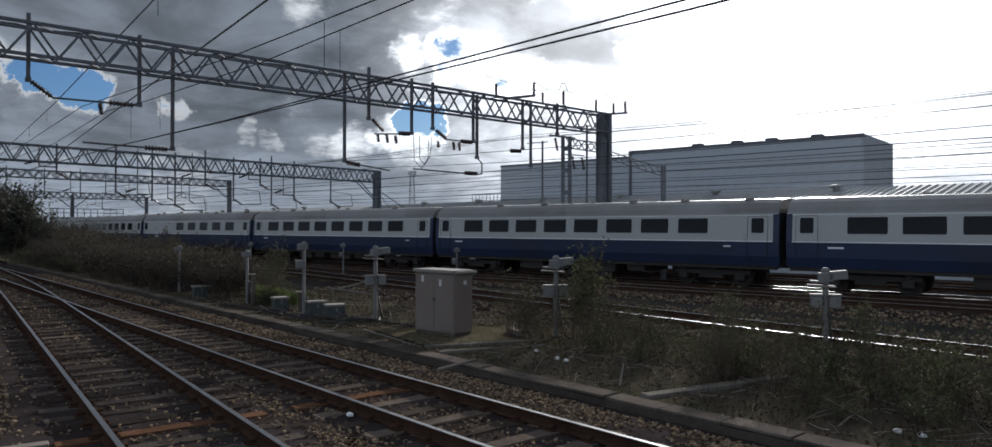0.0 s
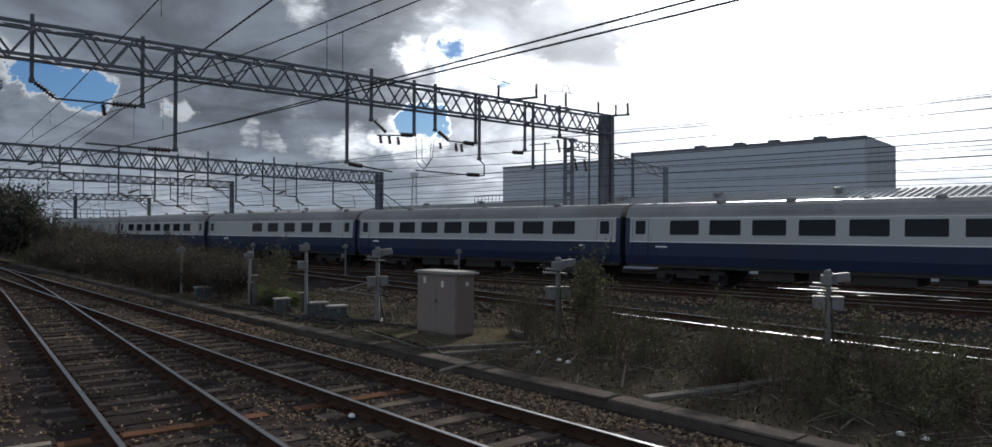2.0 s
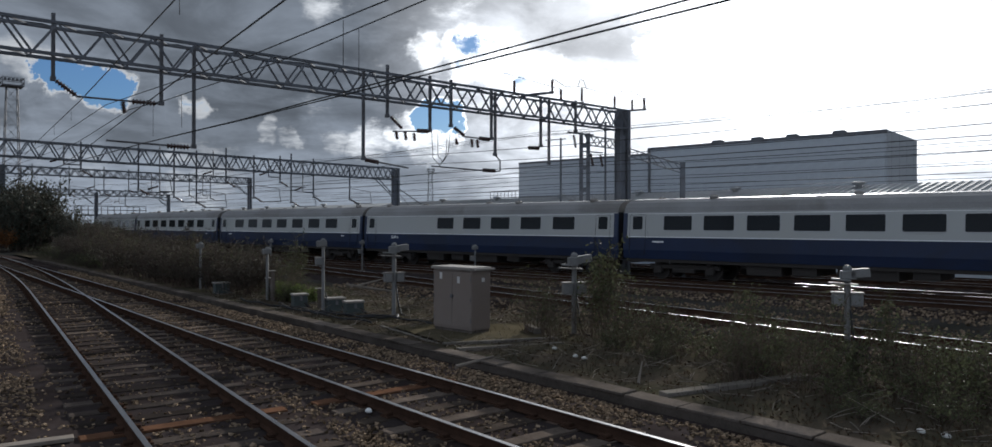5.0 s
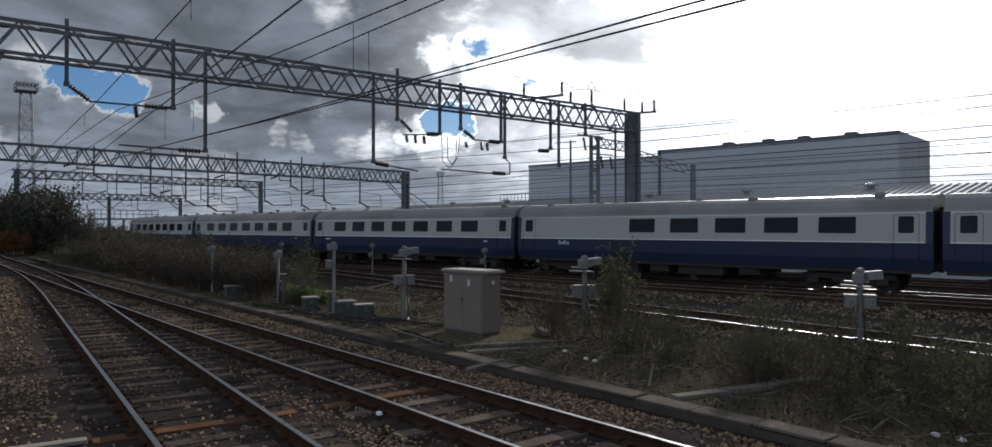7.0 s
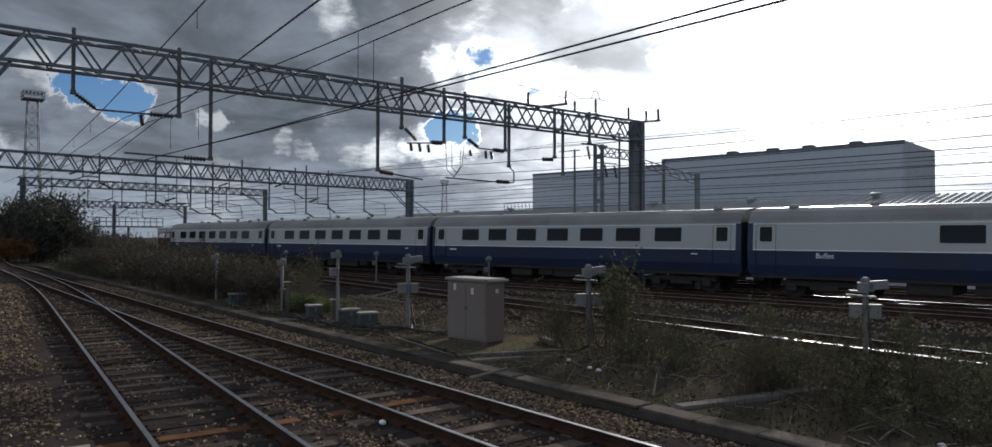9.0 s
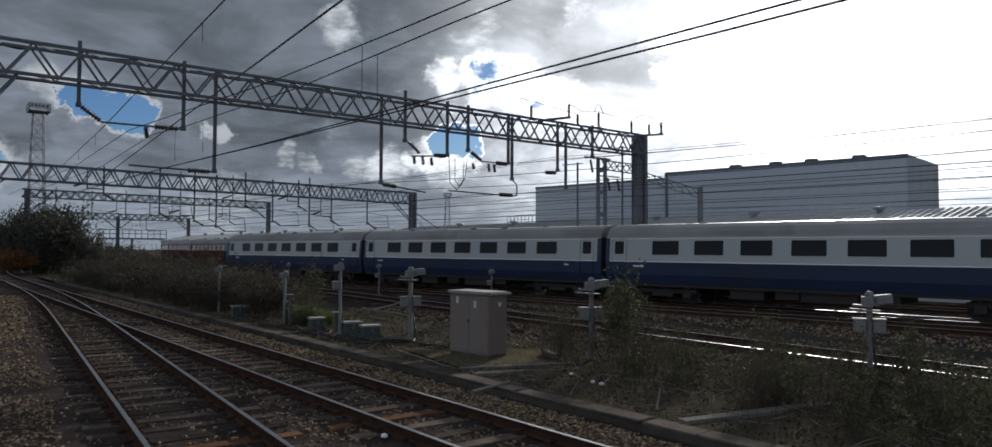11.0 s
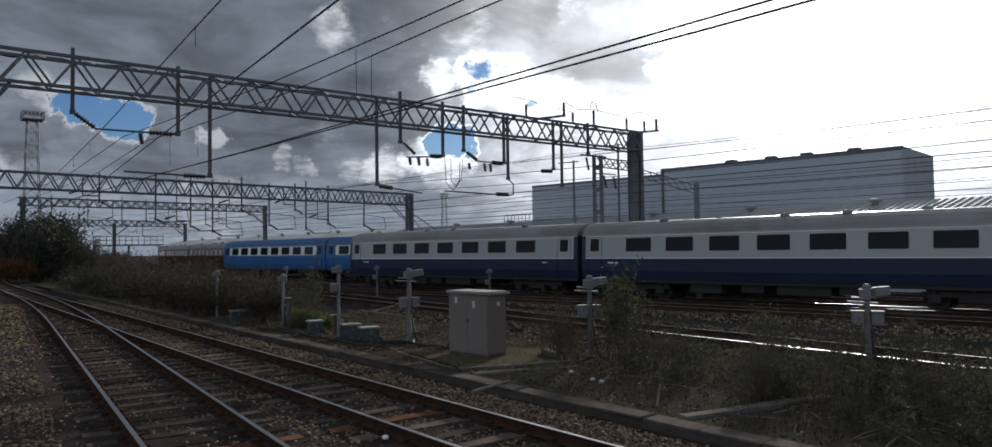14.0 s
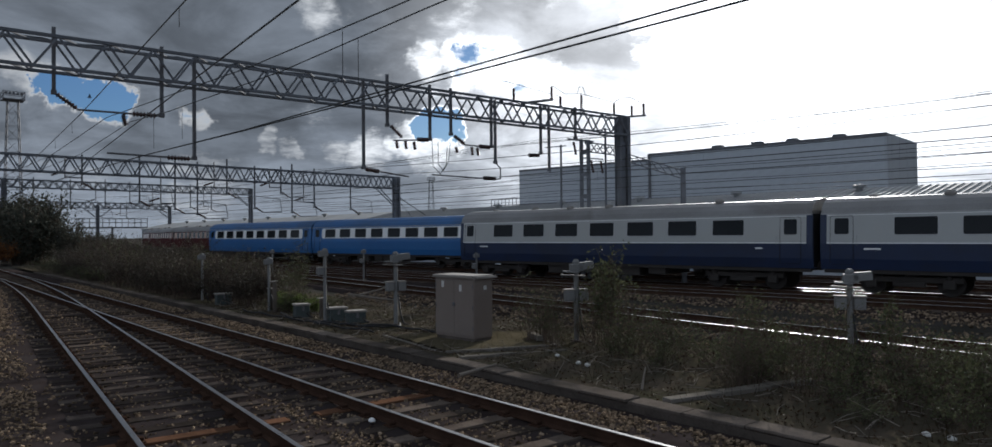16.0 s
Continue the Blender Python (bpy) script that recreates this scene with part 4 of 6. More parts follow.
# ---- overhead wires ----
def wire(pts, r, label="dark overhead line wire", group="overhead wires", sag=0.0):
    bm = bmesh.new()
    rings = []
    line = []
    for a, b in zip(pts, pts[1:]):
        a, b = Vector(a), Vector(b)
        k = 8 if sag else 1
        for i in range(k):
            t = i / k
            line.append(a.lerp(b, t) - Vector((0, 0, sag * 4 * t * (1 - t))))
    line.append(Vector(pts[-1]))
    for i, p in enumerate(line):
        d = (line[min(i + 1, len(line) - 1)] - line[max(i - 1, 0)]).normalized()
        u = d.cross(Vector((0, 0, 1))).normalized()
        v = u.cross(d)
        rings.append([bm.verts.new(p + (u * math.cos(c) + v * math.sin(c)) * r) for c in (0, 2.094, 4.189)])
    for p, q in zip(rings, rings[1:]):
        for i in range(3):
            bm.faces.new((p[i], p[(i + 1) % 3], q[(i + 1) % 3], q[i]))
    bm.faces.new(rings[0][::-1])
    bm.faces.new(rings[-1])
    return tagged(finish("overhead_wire", bm, M_WIRE, smooth=True), label, "overhead wire", group)


def wires():
    near = (((35.6, 0.016), (-5.37, 12.78, 6.5), (-13.0, 23.44, 6.44), (-21.79, 35.72, 6.6)),
            ((34.5, 0.021), (-3.18, 11.74, 6.15), (-11.85, 24.35, 6.13), (-17.32, 32.31, 6.1)),
            ((40.5, 0.015), (-1.35, 10.94, 5.92), (-4.93, 15.12, 5.97), (-12.42, 23.9, 6.39), (-18.37, 30.87, 5.95)),
            ((40.5, 0.015), (-0.82, 11.43, 6.08), (-4.41, 15.65, 6.0), (-9.26, 21.32, 6.14), (-11.85, 24.35, 6.32), (-16.7, 30.02, 5.88)),
            ((41.0, 0.017), (2.34, 8.63, 5.16), (-6.15, 18.4, 5.14), (-11.54, 24.6, 5.22)),
            ((41.0, 0.017), (2.51, 8.59, 5.07), (-6.23, 18.65, 5.16), (-11.46, 24.66, 5.25)))
    for (h, r), *pts in near:
        pts = [Vector(p) for p in pts]
        pts = [pts[0] - away(h) * 30] + pts + [pts[-1] + away(h) * 22]
        wire(pts, r)
    for a, zb in (((-5.37, 12.78, 6.5), 6.16), ((-2.4, 12.2, 5.92), 5.15), ((-2.31, 13.18, 6.05), 5.12), ((-8.5, 20.4, 6.1), 5.2), ((-10.2, 22.4, 6.2), 5.2), ((-14.5, 25.6, 6.46), 6.12), ((-17.5, 29.7, 6.5), 6.1)):
        wire([a, (a[0], a[1] + 0.01, zb)], 0.007, "thin vertical dropper wire", "droppers")
    # wires over the further tracks
    for off, z in ((-7.0, 4.9), (-7.0, 6.0), (-3.6, 5.9), (-3.6, 4.8), (HALF, 4.75), (HALF, 5.9), (6.9, 4.8), (6.9, 6.0), (11.0, 4.8), (11.0, 5.9), (14.5, 5.6), (14.5, 7.0), (3.0, 7.9), (9.0, 8.8), (9.4, 9.0)):
        pts = [train_path(s, off) + Vector((0, 0, z)) for s in (-160, -120, -80, -40, -4, 36, 76)]
        wire(pts, 0.016, sag=0.35 if z > 5.3 else 0.0)

wires()


# ---- buildings ----
def warehouse():
    """Tall clad shed; local x runs along its near wall from the near corner, y into it."""
    root = thing("warehouse", pose(33.9, 61.24, -0.4, 0, 0, 137.1), "tall grey clad industrial warehouse beyond the sidings", "warehouse")
    L1, L2, E1, E2, W = 22.6, 40.6, 11.1, 10.55, 10.5
    # near wall and end wall in upright sheets
    tall = mesh_of(extrude_x(bmesh.new(), [(0.0, 0.0), (0.0, E1), (0.12, E1), (0.12, 0.0)], 0.0, 1.27), M_CLAD, "cladding_sheet")
    short = mesh_of(extrude_x(bmesh.new(), [(0.0, 0.0), (0.0, E2), (0.12, E2), (0.12, 0.0)], 0.0, 1.27), M_CLAD, "cladding_sheet")
    for i in range(32):
        piece("cladding_sheet", tall if i * 1.27 < L1 else short, root, Matrix.Translation((i * 1.272, 0.02 if i % 2 else 0.0, 0)))
    for i in range(8):
        piece("cladding_sheet", tall, root, Matrix.Translation((0.0, -i * 1.29, 0)) @ Matrix.Rotation(radians(-90), 4, "Z") @ Matrix.Translation((0, -0.12 - (0.02 if i % 2 else 0.0), 0)))
    part("inner_wall", box(bmesh.new(), 0.15, L2, -W, -0.05, 0, E2 - 0.15), M_CLAD, root)
    part("roof", box(bmesh.new(), 0.13, L1, -W, -0.03, E1 - 0.55, E1 - 0.1), M_WARE_ROOF, root, "low sheet roof behind the wall's top edge")
    part("roof", box(bmesh.new(), L1 + 0.01, L2 + 0.1, -W, -0.03, E2 - 0.5, E2 - 0.1), M_WARE_ROOF, root)
    part("eaves_trim", box(bmesh.new(), -0.16, L1 + 0.1, 0.145, 0.19, E1 - 0.22, E1 + 0.04), M_STEEL_DARK, root)
    part("eaves_trim", box(bmesh.new(), L1 + 0.11, L2 + 0.1, 0.145, 0.19, E2 - 0.2, E2 + 0.04), M_STEEL_DARK, root)
    for x in (4.3, 8.5, 11.9, 16.0):
        part("roof_vent", box(bmesh.new(), x - 0.55, x + 0.55, -2.4, -1.6, E1 - 0.12, E1 + 0.5, 0.12), M_WARE_ROOF, root)
    bm = bmesh.new()
    box(bm, L1 - 0.1, L1 + 0.12, 0.13, 0.32, 0, E1)
    part("downpipe", bm, M_STEEL_DARK, root)
    bm = bmesh.new()
    box(bm, -0.1, L2 + 0.1, 0.125, 0.20, 6.2, 6.45)
    part("wall_rail", bm, M_STEEL_DARK, root)
    # handrail on the low annexe beyond its end
    for i in range(9):
        part("rail_post", rod(bmesh.new(), (L2 + 0.4 + i * 0.6, -0.3, 5.6), (L2 + 0.4 + i * 0.6, -0.3, 7.2), 0.04), M_STEEL_DARK, root)
    for z in (6.4, 7.2):
        part("handrail", rod(bmesh.new(), (L2 + 0.4, -0.3, z), (L2 + 5.2, -0.3, z), 0.04), M_STEEL_DARK, root)
    bm = bmesh.new()
    box(bm, L2 + 0.2, L2 + 6.0, -6, 0.0, 0, 5.65)
    part("annexe", bm, M_CLAD, root)


warehouse()


def carriage_shed():
    """Long low shed with a ribbed sheet roof; local x along its ridge."""
    root = thing("carriage_shed", pose(34.0, 36.5, 0, 0, 0, 90 + 41.5), "long low carriage shed with a ribbed sheet roof", "shed")
    L, W = 148.0, 5.5
    bm = bmesh.new()
    box(bm, 0.2, L - 0.2, -W * 2 + 0.3, W - 0.3, -0.4, 3.9)
    part("wall", bm, M_CLAD, root)
    part("roof_slope", extrude_x(bmesh.new(), [(0.0, 5.2), (W, 4.05), (W, 3.93), (0.0, 5.08)], 0, L), M_CLAD_ROOF, root, "pale ribbed roof sheets")
    part("roof_slope", extrude_x(bmesh.new(), [(-0.004, 5.2), (-W * 2, 4.05), (-W * 2, 3.93), (-0.004, 5.08)], 0, L), M_CLAD_ROOF, root)
    rib = mesh_of(bar(bmesh.new(), (0, 0, 5.22), (0, W, 4.085), 0.04, 0.06), M_CLAD_ROOF, "roof_rib")
    for i in range(150):
        piece("roof_rib", rib, root, Matrix.Translation((0.4 + i * 0.45, 0, 0)))
    cowl = bmesh.new()
    lathe(cowl, [(0.22, 0.0), (0.22, 0.25), (0.45, 0.30), (0.50, 0.42), (0.30, 0.52), (0.05, 0.55)], 12)
    cowl_me = mesh_of(cowl, M_CLAD_ROOF, "roof_cowl", True)
    for i in range(15):
        piece("roof_cowl", cowl_me, root, Matrix.Translation((14 + i * 8.6, 1.2, 4.93)) @ Matrix.Scale(0.85, 4))


carriage_shed()


def light_tower():
    root = thing("light_tower", pose(-88.6, 137.0, -0.4, 0, 0, 40), "tall lattice floodlight tower over the yard", "light tower")
    H0, b0, b1 = 28.6, 1.6, 0.85
    def leg(sx, sy, z):
        k = b0 + (b1 - b0) * z / H0
        return (sx * k, sy * k, z)
    for sx in (-1, 1):
        for sy in (-1, 1):
            part("leg", bar(bmesh.new(), leg(sx, sy, 0), leg(sx, sy, H0), 0.13, 0.13), M_STEEL_DARK, root)
    n = 12
    for i in range(n):
        za, zb = H0 * i / n, H0 * (i + 1) / n
        for (ax, ay), (bx, by) in (((-1, -1), (1, -1)), ((1, -1), (1, 1)), ((1, 1), (-1, 1)), ((-1, 1), (-1, -1))):
            bm = bmesh.new()
            bar(bm, leg(ax, ay, za), leg(bx, by, zb), 0.06, 0.06)
            bar(bm, leg(ax, ay, zb), leg(bx, by, zb), 0.06, 0.06)
            part("brace", bm, M_STEEL_DARK, root)
    part("platform", box(bmesh.new(), -1.7, 1.7, -1.7, 1.7, H0, H0 + 0.2), M_STEEL_DARK, root)
    for s in (-1, 1):
        for z in (0.7, 1.5):
            part("guard_rail", bar(bmesh.new(), (-1.7, s * 1.7, H0 + z), (1.7, s * 1.7, H0 + z), 0.10, 0.10), M_STEEL_DARK, root)
            part("guard_rail", bar(bmesh.new(), (s * 1.7, -1.7, H0 + z), (s * 1.7, 1.7, H0 + z), 0.10, 0.10), M_STEEL_DARK, root)
        for t in (-1, 1):
            part("guard_post", bar(bmesh.new(), (s * 1.7, t * 1.7, H0), (s * 1.7, t * 1.7, H0 + 1.6), 0.12, 0.12), M_STEEL_DARK, root)
    for i in range(5):
        bm = bmesh.new()
        box(bm, -1.5 + i * 0.62, -1.05 + i * 0.62, -1.9, -1.6, H0 + 0.9, H0 + 1.35, 0.05)
        part("floodlight", bm, M_STEEL_DARK, root)


light_tower()
copy_thing(bpy.data.objects["light_tower"], pose(-26.8, 350.0, -0.4, 0, 0, 15))


# ---- ballast, trough route and scrub ----
ORI2 = Vector((1.05, 8.38, 0))
N2 = Vector((math.cos(radians(H2)), math.sin(radians(H2)), 0))


def yard(o, k):
    """A place o metres across from the middle of the through track and k metres along it."""
    return ORI2 + N2 * o + D2 * k


def sheet(name, o_list, k_list, height, mat, label):
    v, f = [], []
    for k in k_list:
        for o in o_list:
            p = yard(o, k)
            v.append((p.x, p.y, height(o, k)))
    w = len(o_list)
    for j in range(len(k_list) - 1):
        for i in range(w - 1):
            f.append((j * w + i, j * w + i + 1, (j + 1) * w + i + 1, (j + 1) * w + i))
    return tagged(bulk(name, v, f, mat, smooth=True), label, "ground", kind="structure")


def ballast_height(o, k):
    e = 0.014 * noise.noise((o * 4.1, k * 4.1, 1.0)) + 0.012 * noise.noise((o * 1.3, k * 1.3, 2.0))
    edge = max(0.0, o - 1.75) * 0.10 + max(0.0, -o - 11.0) * 0.1
    return -0.185 + e - edge


def scrub_height(o, k):
    return -0.16 + 0.05 * noise.noise((o * 0.9, k * 0.9, 5.0)) + 0.02 * noise.noise((o * 3.0, k * 3.0, 6.0)) - max(0.0, o - 7.5) * 0.05


def steps(a, b, s):
    n = int(round((b - a) / s))
    return [a + (b - a) * i / n for i in range(n + 1)]


sheet("ballast", steps(-14, 2.62, 0.22), steps(-46, -9, 1.2) + steps(-8.4, 22, 0.24) + steps(22.6, 70, 1.2), ballast_height, M_BALLAST, "brown stone ballast round the near tracks")
sheet("verge", steps(2.85, 9.3, 0.25), steps(-46, -13, 1.2) + steps(-12.4, 30, 0.3) + steps(31, 75, 1.2), scrub_height, M_SCRUB, "rough verge of soil and dead leaves")


def ballast_stones():
    """Loose stones over the bed, thinner on the sleepers and kept off the rails."""
    rng = np.random.RandomState(7)
    n = 190000
    k = rng.uniform(0, 1, n) ** 1.7 * 46 - 3.0
    o = rng.uniform(-9.5, 2.4, n)
    px = ORI2.x + N2.x * o + D2.x * k
    py = ORI2.y + N2.y * o + D2.y * k
    n1 = np.array([math.cos(radians(H1)), math.sin(radians(H1))])
    o1 = (px + 3.0) * n1[0] + (py - 8.38) * n1[1]
    keep = np.ones(n, bool)
    for oo in (o, o1):
        for r in (-0.7525, 0.7525):
            keep &= np.abs(oo - r) > 0.13
    keep &= (o1 > -1.5) | (rng.uniform(0, 1, n) < 0.6)
    roll = rng.uniform(0, 1, n)
    keep &= (np.abs(o1) > 1.45) | (roll < 0.16)          # fewer stones on the bed of the turnout track
    keep &= (np.abs(o) > 1.35) | (roll < 0.34)
    keep &= (o1 > -0.75) | (o1 < -1.55) | (roll < 0.12)  # stones thinned to darken the shadow strip beside the nearest rail
    patch = np.array([noise.noise((a * 0.7, b * 0.7, 9.0)) for a, b in zip(px, py)])
    keep &= rng.uniform(-0.45, 0.4, n) < patch + 0.16
    px, py, o, k = px[keep], py[keep], o[keep], k[keep]
    n = len(px)
    z = np.array([ballast_height(a, b) for a, b in zip(o, k)])
    size = rng.uniform(0.011, 0.029, n) * (1 + np.clip(k - 10, 0, 40) * 0.025)
    cube = np.array([[-1, -1, -1], [1, -1, -1], [1, 1, -1], [-1, 1, -1], [-1, -1, 1], [1, -1, 1], [1, 1, 1], [-1, 1, 1]], float) * 0.75
    v = cube[None] * (1 + rng.uniform(-0.45, 0.45, (n, 8, 3))) * size[:, None, None]
    v *= rng.uniform(0.6, 1.35, (n, 1, 3))
    v[:, :, 2] *= 0.8
    a, b = rng.uniform(0, 6.28, n), rng.uniform(-0.6, 0.6, n)
    ca, sa, cb, sb = np.cos(a)[:, None], np.sin(a)[:, None], np.cos(b)[:, None], np.sin(b)[:, None]
    x, y, zz = v[..., 0].copy(), v[..., 1].copy(), v[..., 2].copy()
    y, zz = y * cb - zz * sb, y * sb + zz * cb
    v = np.stack([x * ca - y * sa + px[:, None], x * sa + y * ca + py[:, None], zz + (z + size * 0.35)[:, None]], -1)
    q = np.array([[0, 3, 2, 1], [4, 5, 6, 7], [0, 1, 5, 4], [1, 2, 6, 5], [2, 3, 7, 6], [3, 0, 4, 7]])
    f = (q[None] + (np.arange(n) * 8)[:, None, None]).reshape(-1, 4)
    tagged(bulk("ballast_stones", v.reshape(-1, 3), f, M_STONE), "loose brown and grey ballast stones", "ballast", kind="stuff")


ballast_stones()


def siding_stones():
    """Sparser stones and clinker over the further sidings."""
    rng = np.random.RandomState(17)
    n = 16000
    o, k = rng.uniform(8.6, 21.0, n), rng.uniform(0, 1, n) ** 1.3 * 40 - 16
    px, py = ORI2.x + N2.x * o + D2.x * k, ORI2.y + N2.y * o + D2.y * k
    size = rng.uniform(0.03, 0.07, n)
    octa = np.array([[1, 0, 0], [0, 1, 0], [-1, 0, 0], [0, -1, 0], [0, 0, 0.8], [0, 0, -0.5]], float)
    v = octa[None] * (1 + rng.uniform(-0.4, 0.4, (n, 6, 3))) * size[:, None, None] + np.stack([px, py, np.full(n, -0.19)], -1)[:, None]
    q = np.array([[0, 1, 4], [1, 2, 4], [2, 3, 4], [3, 0, 4], [1, 0, 5], [2, 1, 5], [3, 2, 5], [0, 3, 5]])
    f = (q[None] + (np.arange(n) * 6)[:, None, None]).reshape(-1, 3)
    v[:, :, 2] -= np.where((np.abs(o - 10.6) < 2.0) | (np.abs(o - 18.5) < 2.2), 0.0, 0.14)[:, None]
    tagged(bulk("siding_stones", v.reshape(-1, 3), f, M_STONE), "dark stones and clinker over the sidings", "ballast", kind="stuff")


siding_stones()


def trough_route():
    root = thing("cable_trough", Matrix(), "low concrete cable trough along the through track", "cable trough", kind="structure")
    # side and lids share one concrete material
    base = sweep("trough_wall", [yard(2.78, k) for k in steps(-46, 60, 2)], [(-0.17, -0.45), (0.17, -0.45), (0.17, -0.153), (-0.17, -0.153)], M_TROUGH, root, "dark concrete side")
    lid = mesh_of(box(bmesh.new(), -0.485, 0.485, -0.19, 0.19, -0.150, -0.105, 0.012), M_TROUGH, "lid")
    rng = random.Random(3)
    ang = math.atan2(D2.y, D2.x)
    for i in range(66):
        p = yard(2.78 + rng.uniform(-0.02, 0.02), -11 + i)
        piece("lid", lid, root, Matrix.Translation((p.x, p.y, rng.uniform(-0.012, 0.012))) @ Matrix.Rotation(ang + rng.uniform(-0.025, 0.025), 4, "Z"))
    # a branch towards the sidings, and old timbers by the cabinet
    for a, b, w, h in (((2.75, 11.25), (5.6, 12.6), 0.22, 0.15), ((-0.95, 16.05), (1.60, 16.85), 0.12, 0.14), ((-0.6, 15.45), (1.75, 16.35), 0.16, 0.12), ((-2.75, 19.2), (-0.95, 16.1), 0.10, 0.10), ((1.2, 18.6), (1.65, 17.0), 0.10, 0.10)):
        kb = thing("concrete_kerb", Matrix(), "weathered concrete kerb lying in the verge", "kerb", "kerbs in the verge")
        A, B = Vector((*a, -0.12)), Vector((*b, -0.12))
        n = max(2, int((B - A).length / 0.9))
        me = mesh_of(box(bmesh.new(), -(B - A).length / n / 2 + 0.006, (B - A).length / n / 2 - 0.006, -w / 2, w / 2, -0.12, h - 0.12, 0.012), M_KERB, "kerb_block")
        for i in range(n):
            c = A.lerp(B, (i + 0.5) / n)
            piece("kerb_block", me, kb, Matrix.Translation(c + Vector((0, 0, rng.uniform(-0.01, 0.01)))) @ Matrix.Rotation(math.atan2((B - A).y, (B - A).x) + rng.uniform(-0.02, 0.02), 4, "Z"))
    for a, b, r in (((-5.65, 29.67, 0.05), (-3.3, 27.0, 0.02), 0.07), ((-5.4, 29.2, 0.0), (-4.3, 30.4, 0.25), 0.05), ((-0.55, 13.5, -0.14), (0.15, 14.15, -0.06), 0.045), ((2.5, 11.9, -0.1), (2.62, 12.15, 0.22), 0.025)):
        bt = thing("fallen_branch", Matrix(), "dead pale branch lying in the verge", "branch", "fallen branches")
        part("limb", rod(bmesh.new(), a, b, r, 7, r * 0.5), M_PALE_WOOD, bt)


trough_route()


# ---- lineside equipment ----
def relay_cabinet():
    root = thing("relay_cabinet", pose(-0.33, 17.38, -0.10, 0, 0, 90 + 45), "beige steel lineside cabinet with grey lid", "equipment cabinet")
    # local x runs along the front from the near corner, -y is into the cabinet's depth
    W, D, Hh = 1.39, 0.62, 1.50
    part("plinth", box(bmesh.new(), 0.02, W - 0.02, -D + 0.02, -0.02, -0.15, 0.06, 0.01), M_TROUGH, root)
    part("body", box(bmesh.new(), 0, W, -D, 0, 0.06, Hh, 0.012), M_CABINET, root)
    part("lid", box(bmesh.new(), 0.0, W + 0.05, -D - 0.04, 0.06, Hh, Hh + 0.075, 0.015), M_LID, root, "weathered pale lid")
    part("lid_flange", box(bmesh.new(), -0.07, -0.003, -D - 0.10, -0.02, Hh - 0.01, Hh + 0.05, 0.012), M_LID, root, "weathered pale lid edge")
    for x in (0.012, W / 2 + 0.006):
        d = part("door", box(bmesh.new(), x, x + W / 2 - 0.018, 0.0, 0.014, 0.12, Hh - 0.06, 0.005), M_CABINET, root)
        for z in (0.3, 0.8, 1.3):
            part("hinge", rod(bmesh.new(), (x + (0.02 if x < 0.1 else W / 2 - 0.04), 0.018, z - 0.05), (x + (0.02 if x < 0.1 else W / 2 - 0.04), 0.018, z + 0.05), 0.012), M_STEEL_DARK, d)
    part("lock", lathe(bmesh.new(), [(0.05, 0), (0.05, 0.03), (0.03, 0.035)], 12, pose(W / 2, 0.014, 0.86, -90, 0, 0)), M_STEEL_DARK, root)
    for x, z in ((0.42, 1.28), (1.06, 1.36)):
        part("notice", box(bmesh.new(), x, x + 0.085, 0.014, 0.02, z - 0.1, z + 0.06), M_PAPER, root, "small pale notice plate")
    part("notice", box(bmesh.new(), -0.006, 0.0, -0.42, -0.32, 1.22, 1.32), M_PAPER, root, "small pale notice plate")


relay_cabinet()


def track_box(x, y, rz, w, d, h, label="grey trackside equipment box with a pale lid"):
    root = thing("trackside_box", pose(x, y, -0.16, 0, 0, rz), label, "equipment box", "trackside boxes")
    part("body", box(bmesh.new(), -w / 2 + 0.03, w / 2 - 0.03, -d / 2 + 0.03, d / 2 - 0.03, -0.05, h - 0.06, 0.02), M_BOX_GREEN, root)
    part("lid", box(bmesh.new(), -w / 2, w / 2, -d / 2, d / 2, h - 0.06, h, 0.015), M_LID, root, "pale domed lid")
    part("clasp", box(bmesh.new(), -0.04, 0.04, -d / 2 - 0.015, -d / 2 + 0.03, h - 0.22, h - 0.08, 0.008), M_STEEL_DARK, root)
    part("cable_spout", rod(bmesh.new(), (w / 2 - 0.12, -d / 2 + 0.05, 0.15), (w / 2 + 0.05, -d / 2 - 0.12, -0.05), 0.04, 8), M_BLACK, root)


for _a in ((-4.62, 22.35, 30, 0.60, 0.40, 0.44), (-3.98, 21.95, 28, 0.60, 0.40, 0.38), (-6.0, 23.5, 32, 0.50, 0.40, 0.45), (-10.2, 28.2, 35, 0.60, 0.42, 0.45)):
    track_box(*_a)


def arc_tube(pts, r):
    """A bent tube through the given points."""
    bm = bmesh.new()
    line = [Vector(p) for p in pts]
    rings = []
    for i, p in enumerate(line):
        d = (line[min(i + 1, len(line) - 1)] - line[max(i - 1, 0)]).normalized()
        u = d.cross(Vector((0.31, 0.93, 0.17))).normalized()
        v = u.cross(d)
        rings.append([bm.verts.new(p + (u * math.cos(k * math.pi / 3) + v * math.sin(k * math.pi / 3)) * r) for k in range(6)])
    for p, q in zip(rings, rings[1:]):
        for i in range(6):
            bm.faces.new((p[i], p[(i + 1) % 6], q[(i + 1) % 6], q[i]))
    bm.faces.new(rings[0][::-1])
    bm.faces.new(rings[-1])
    return bm


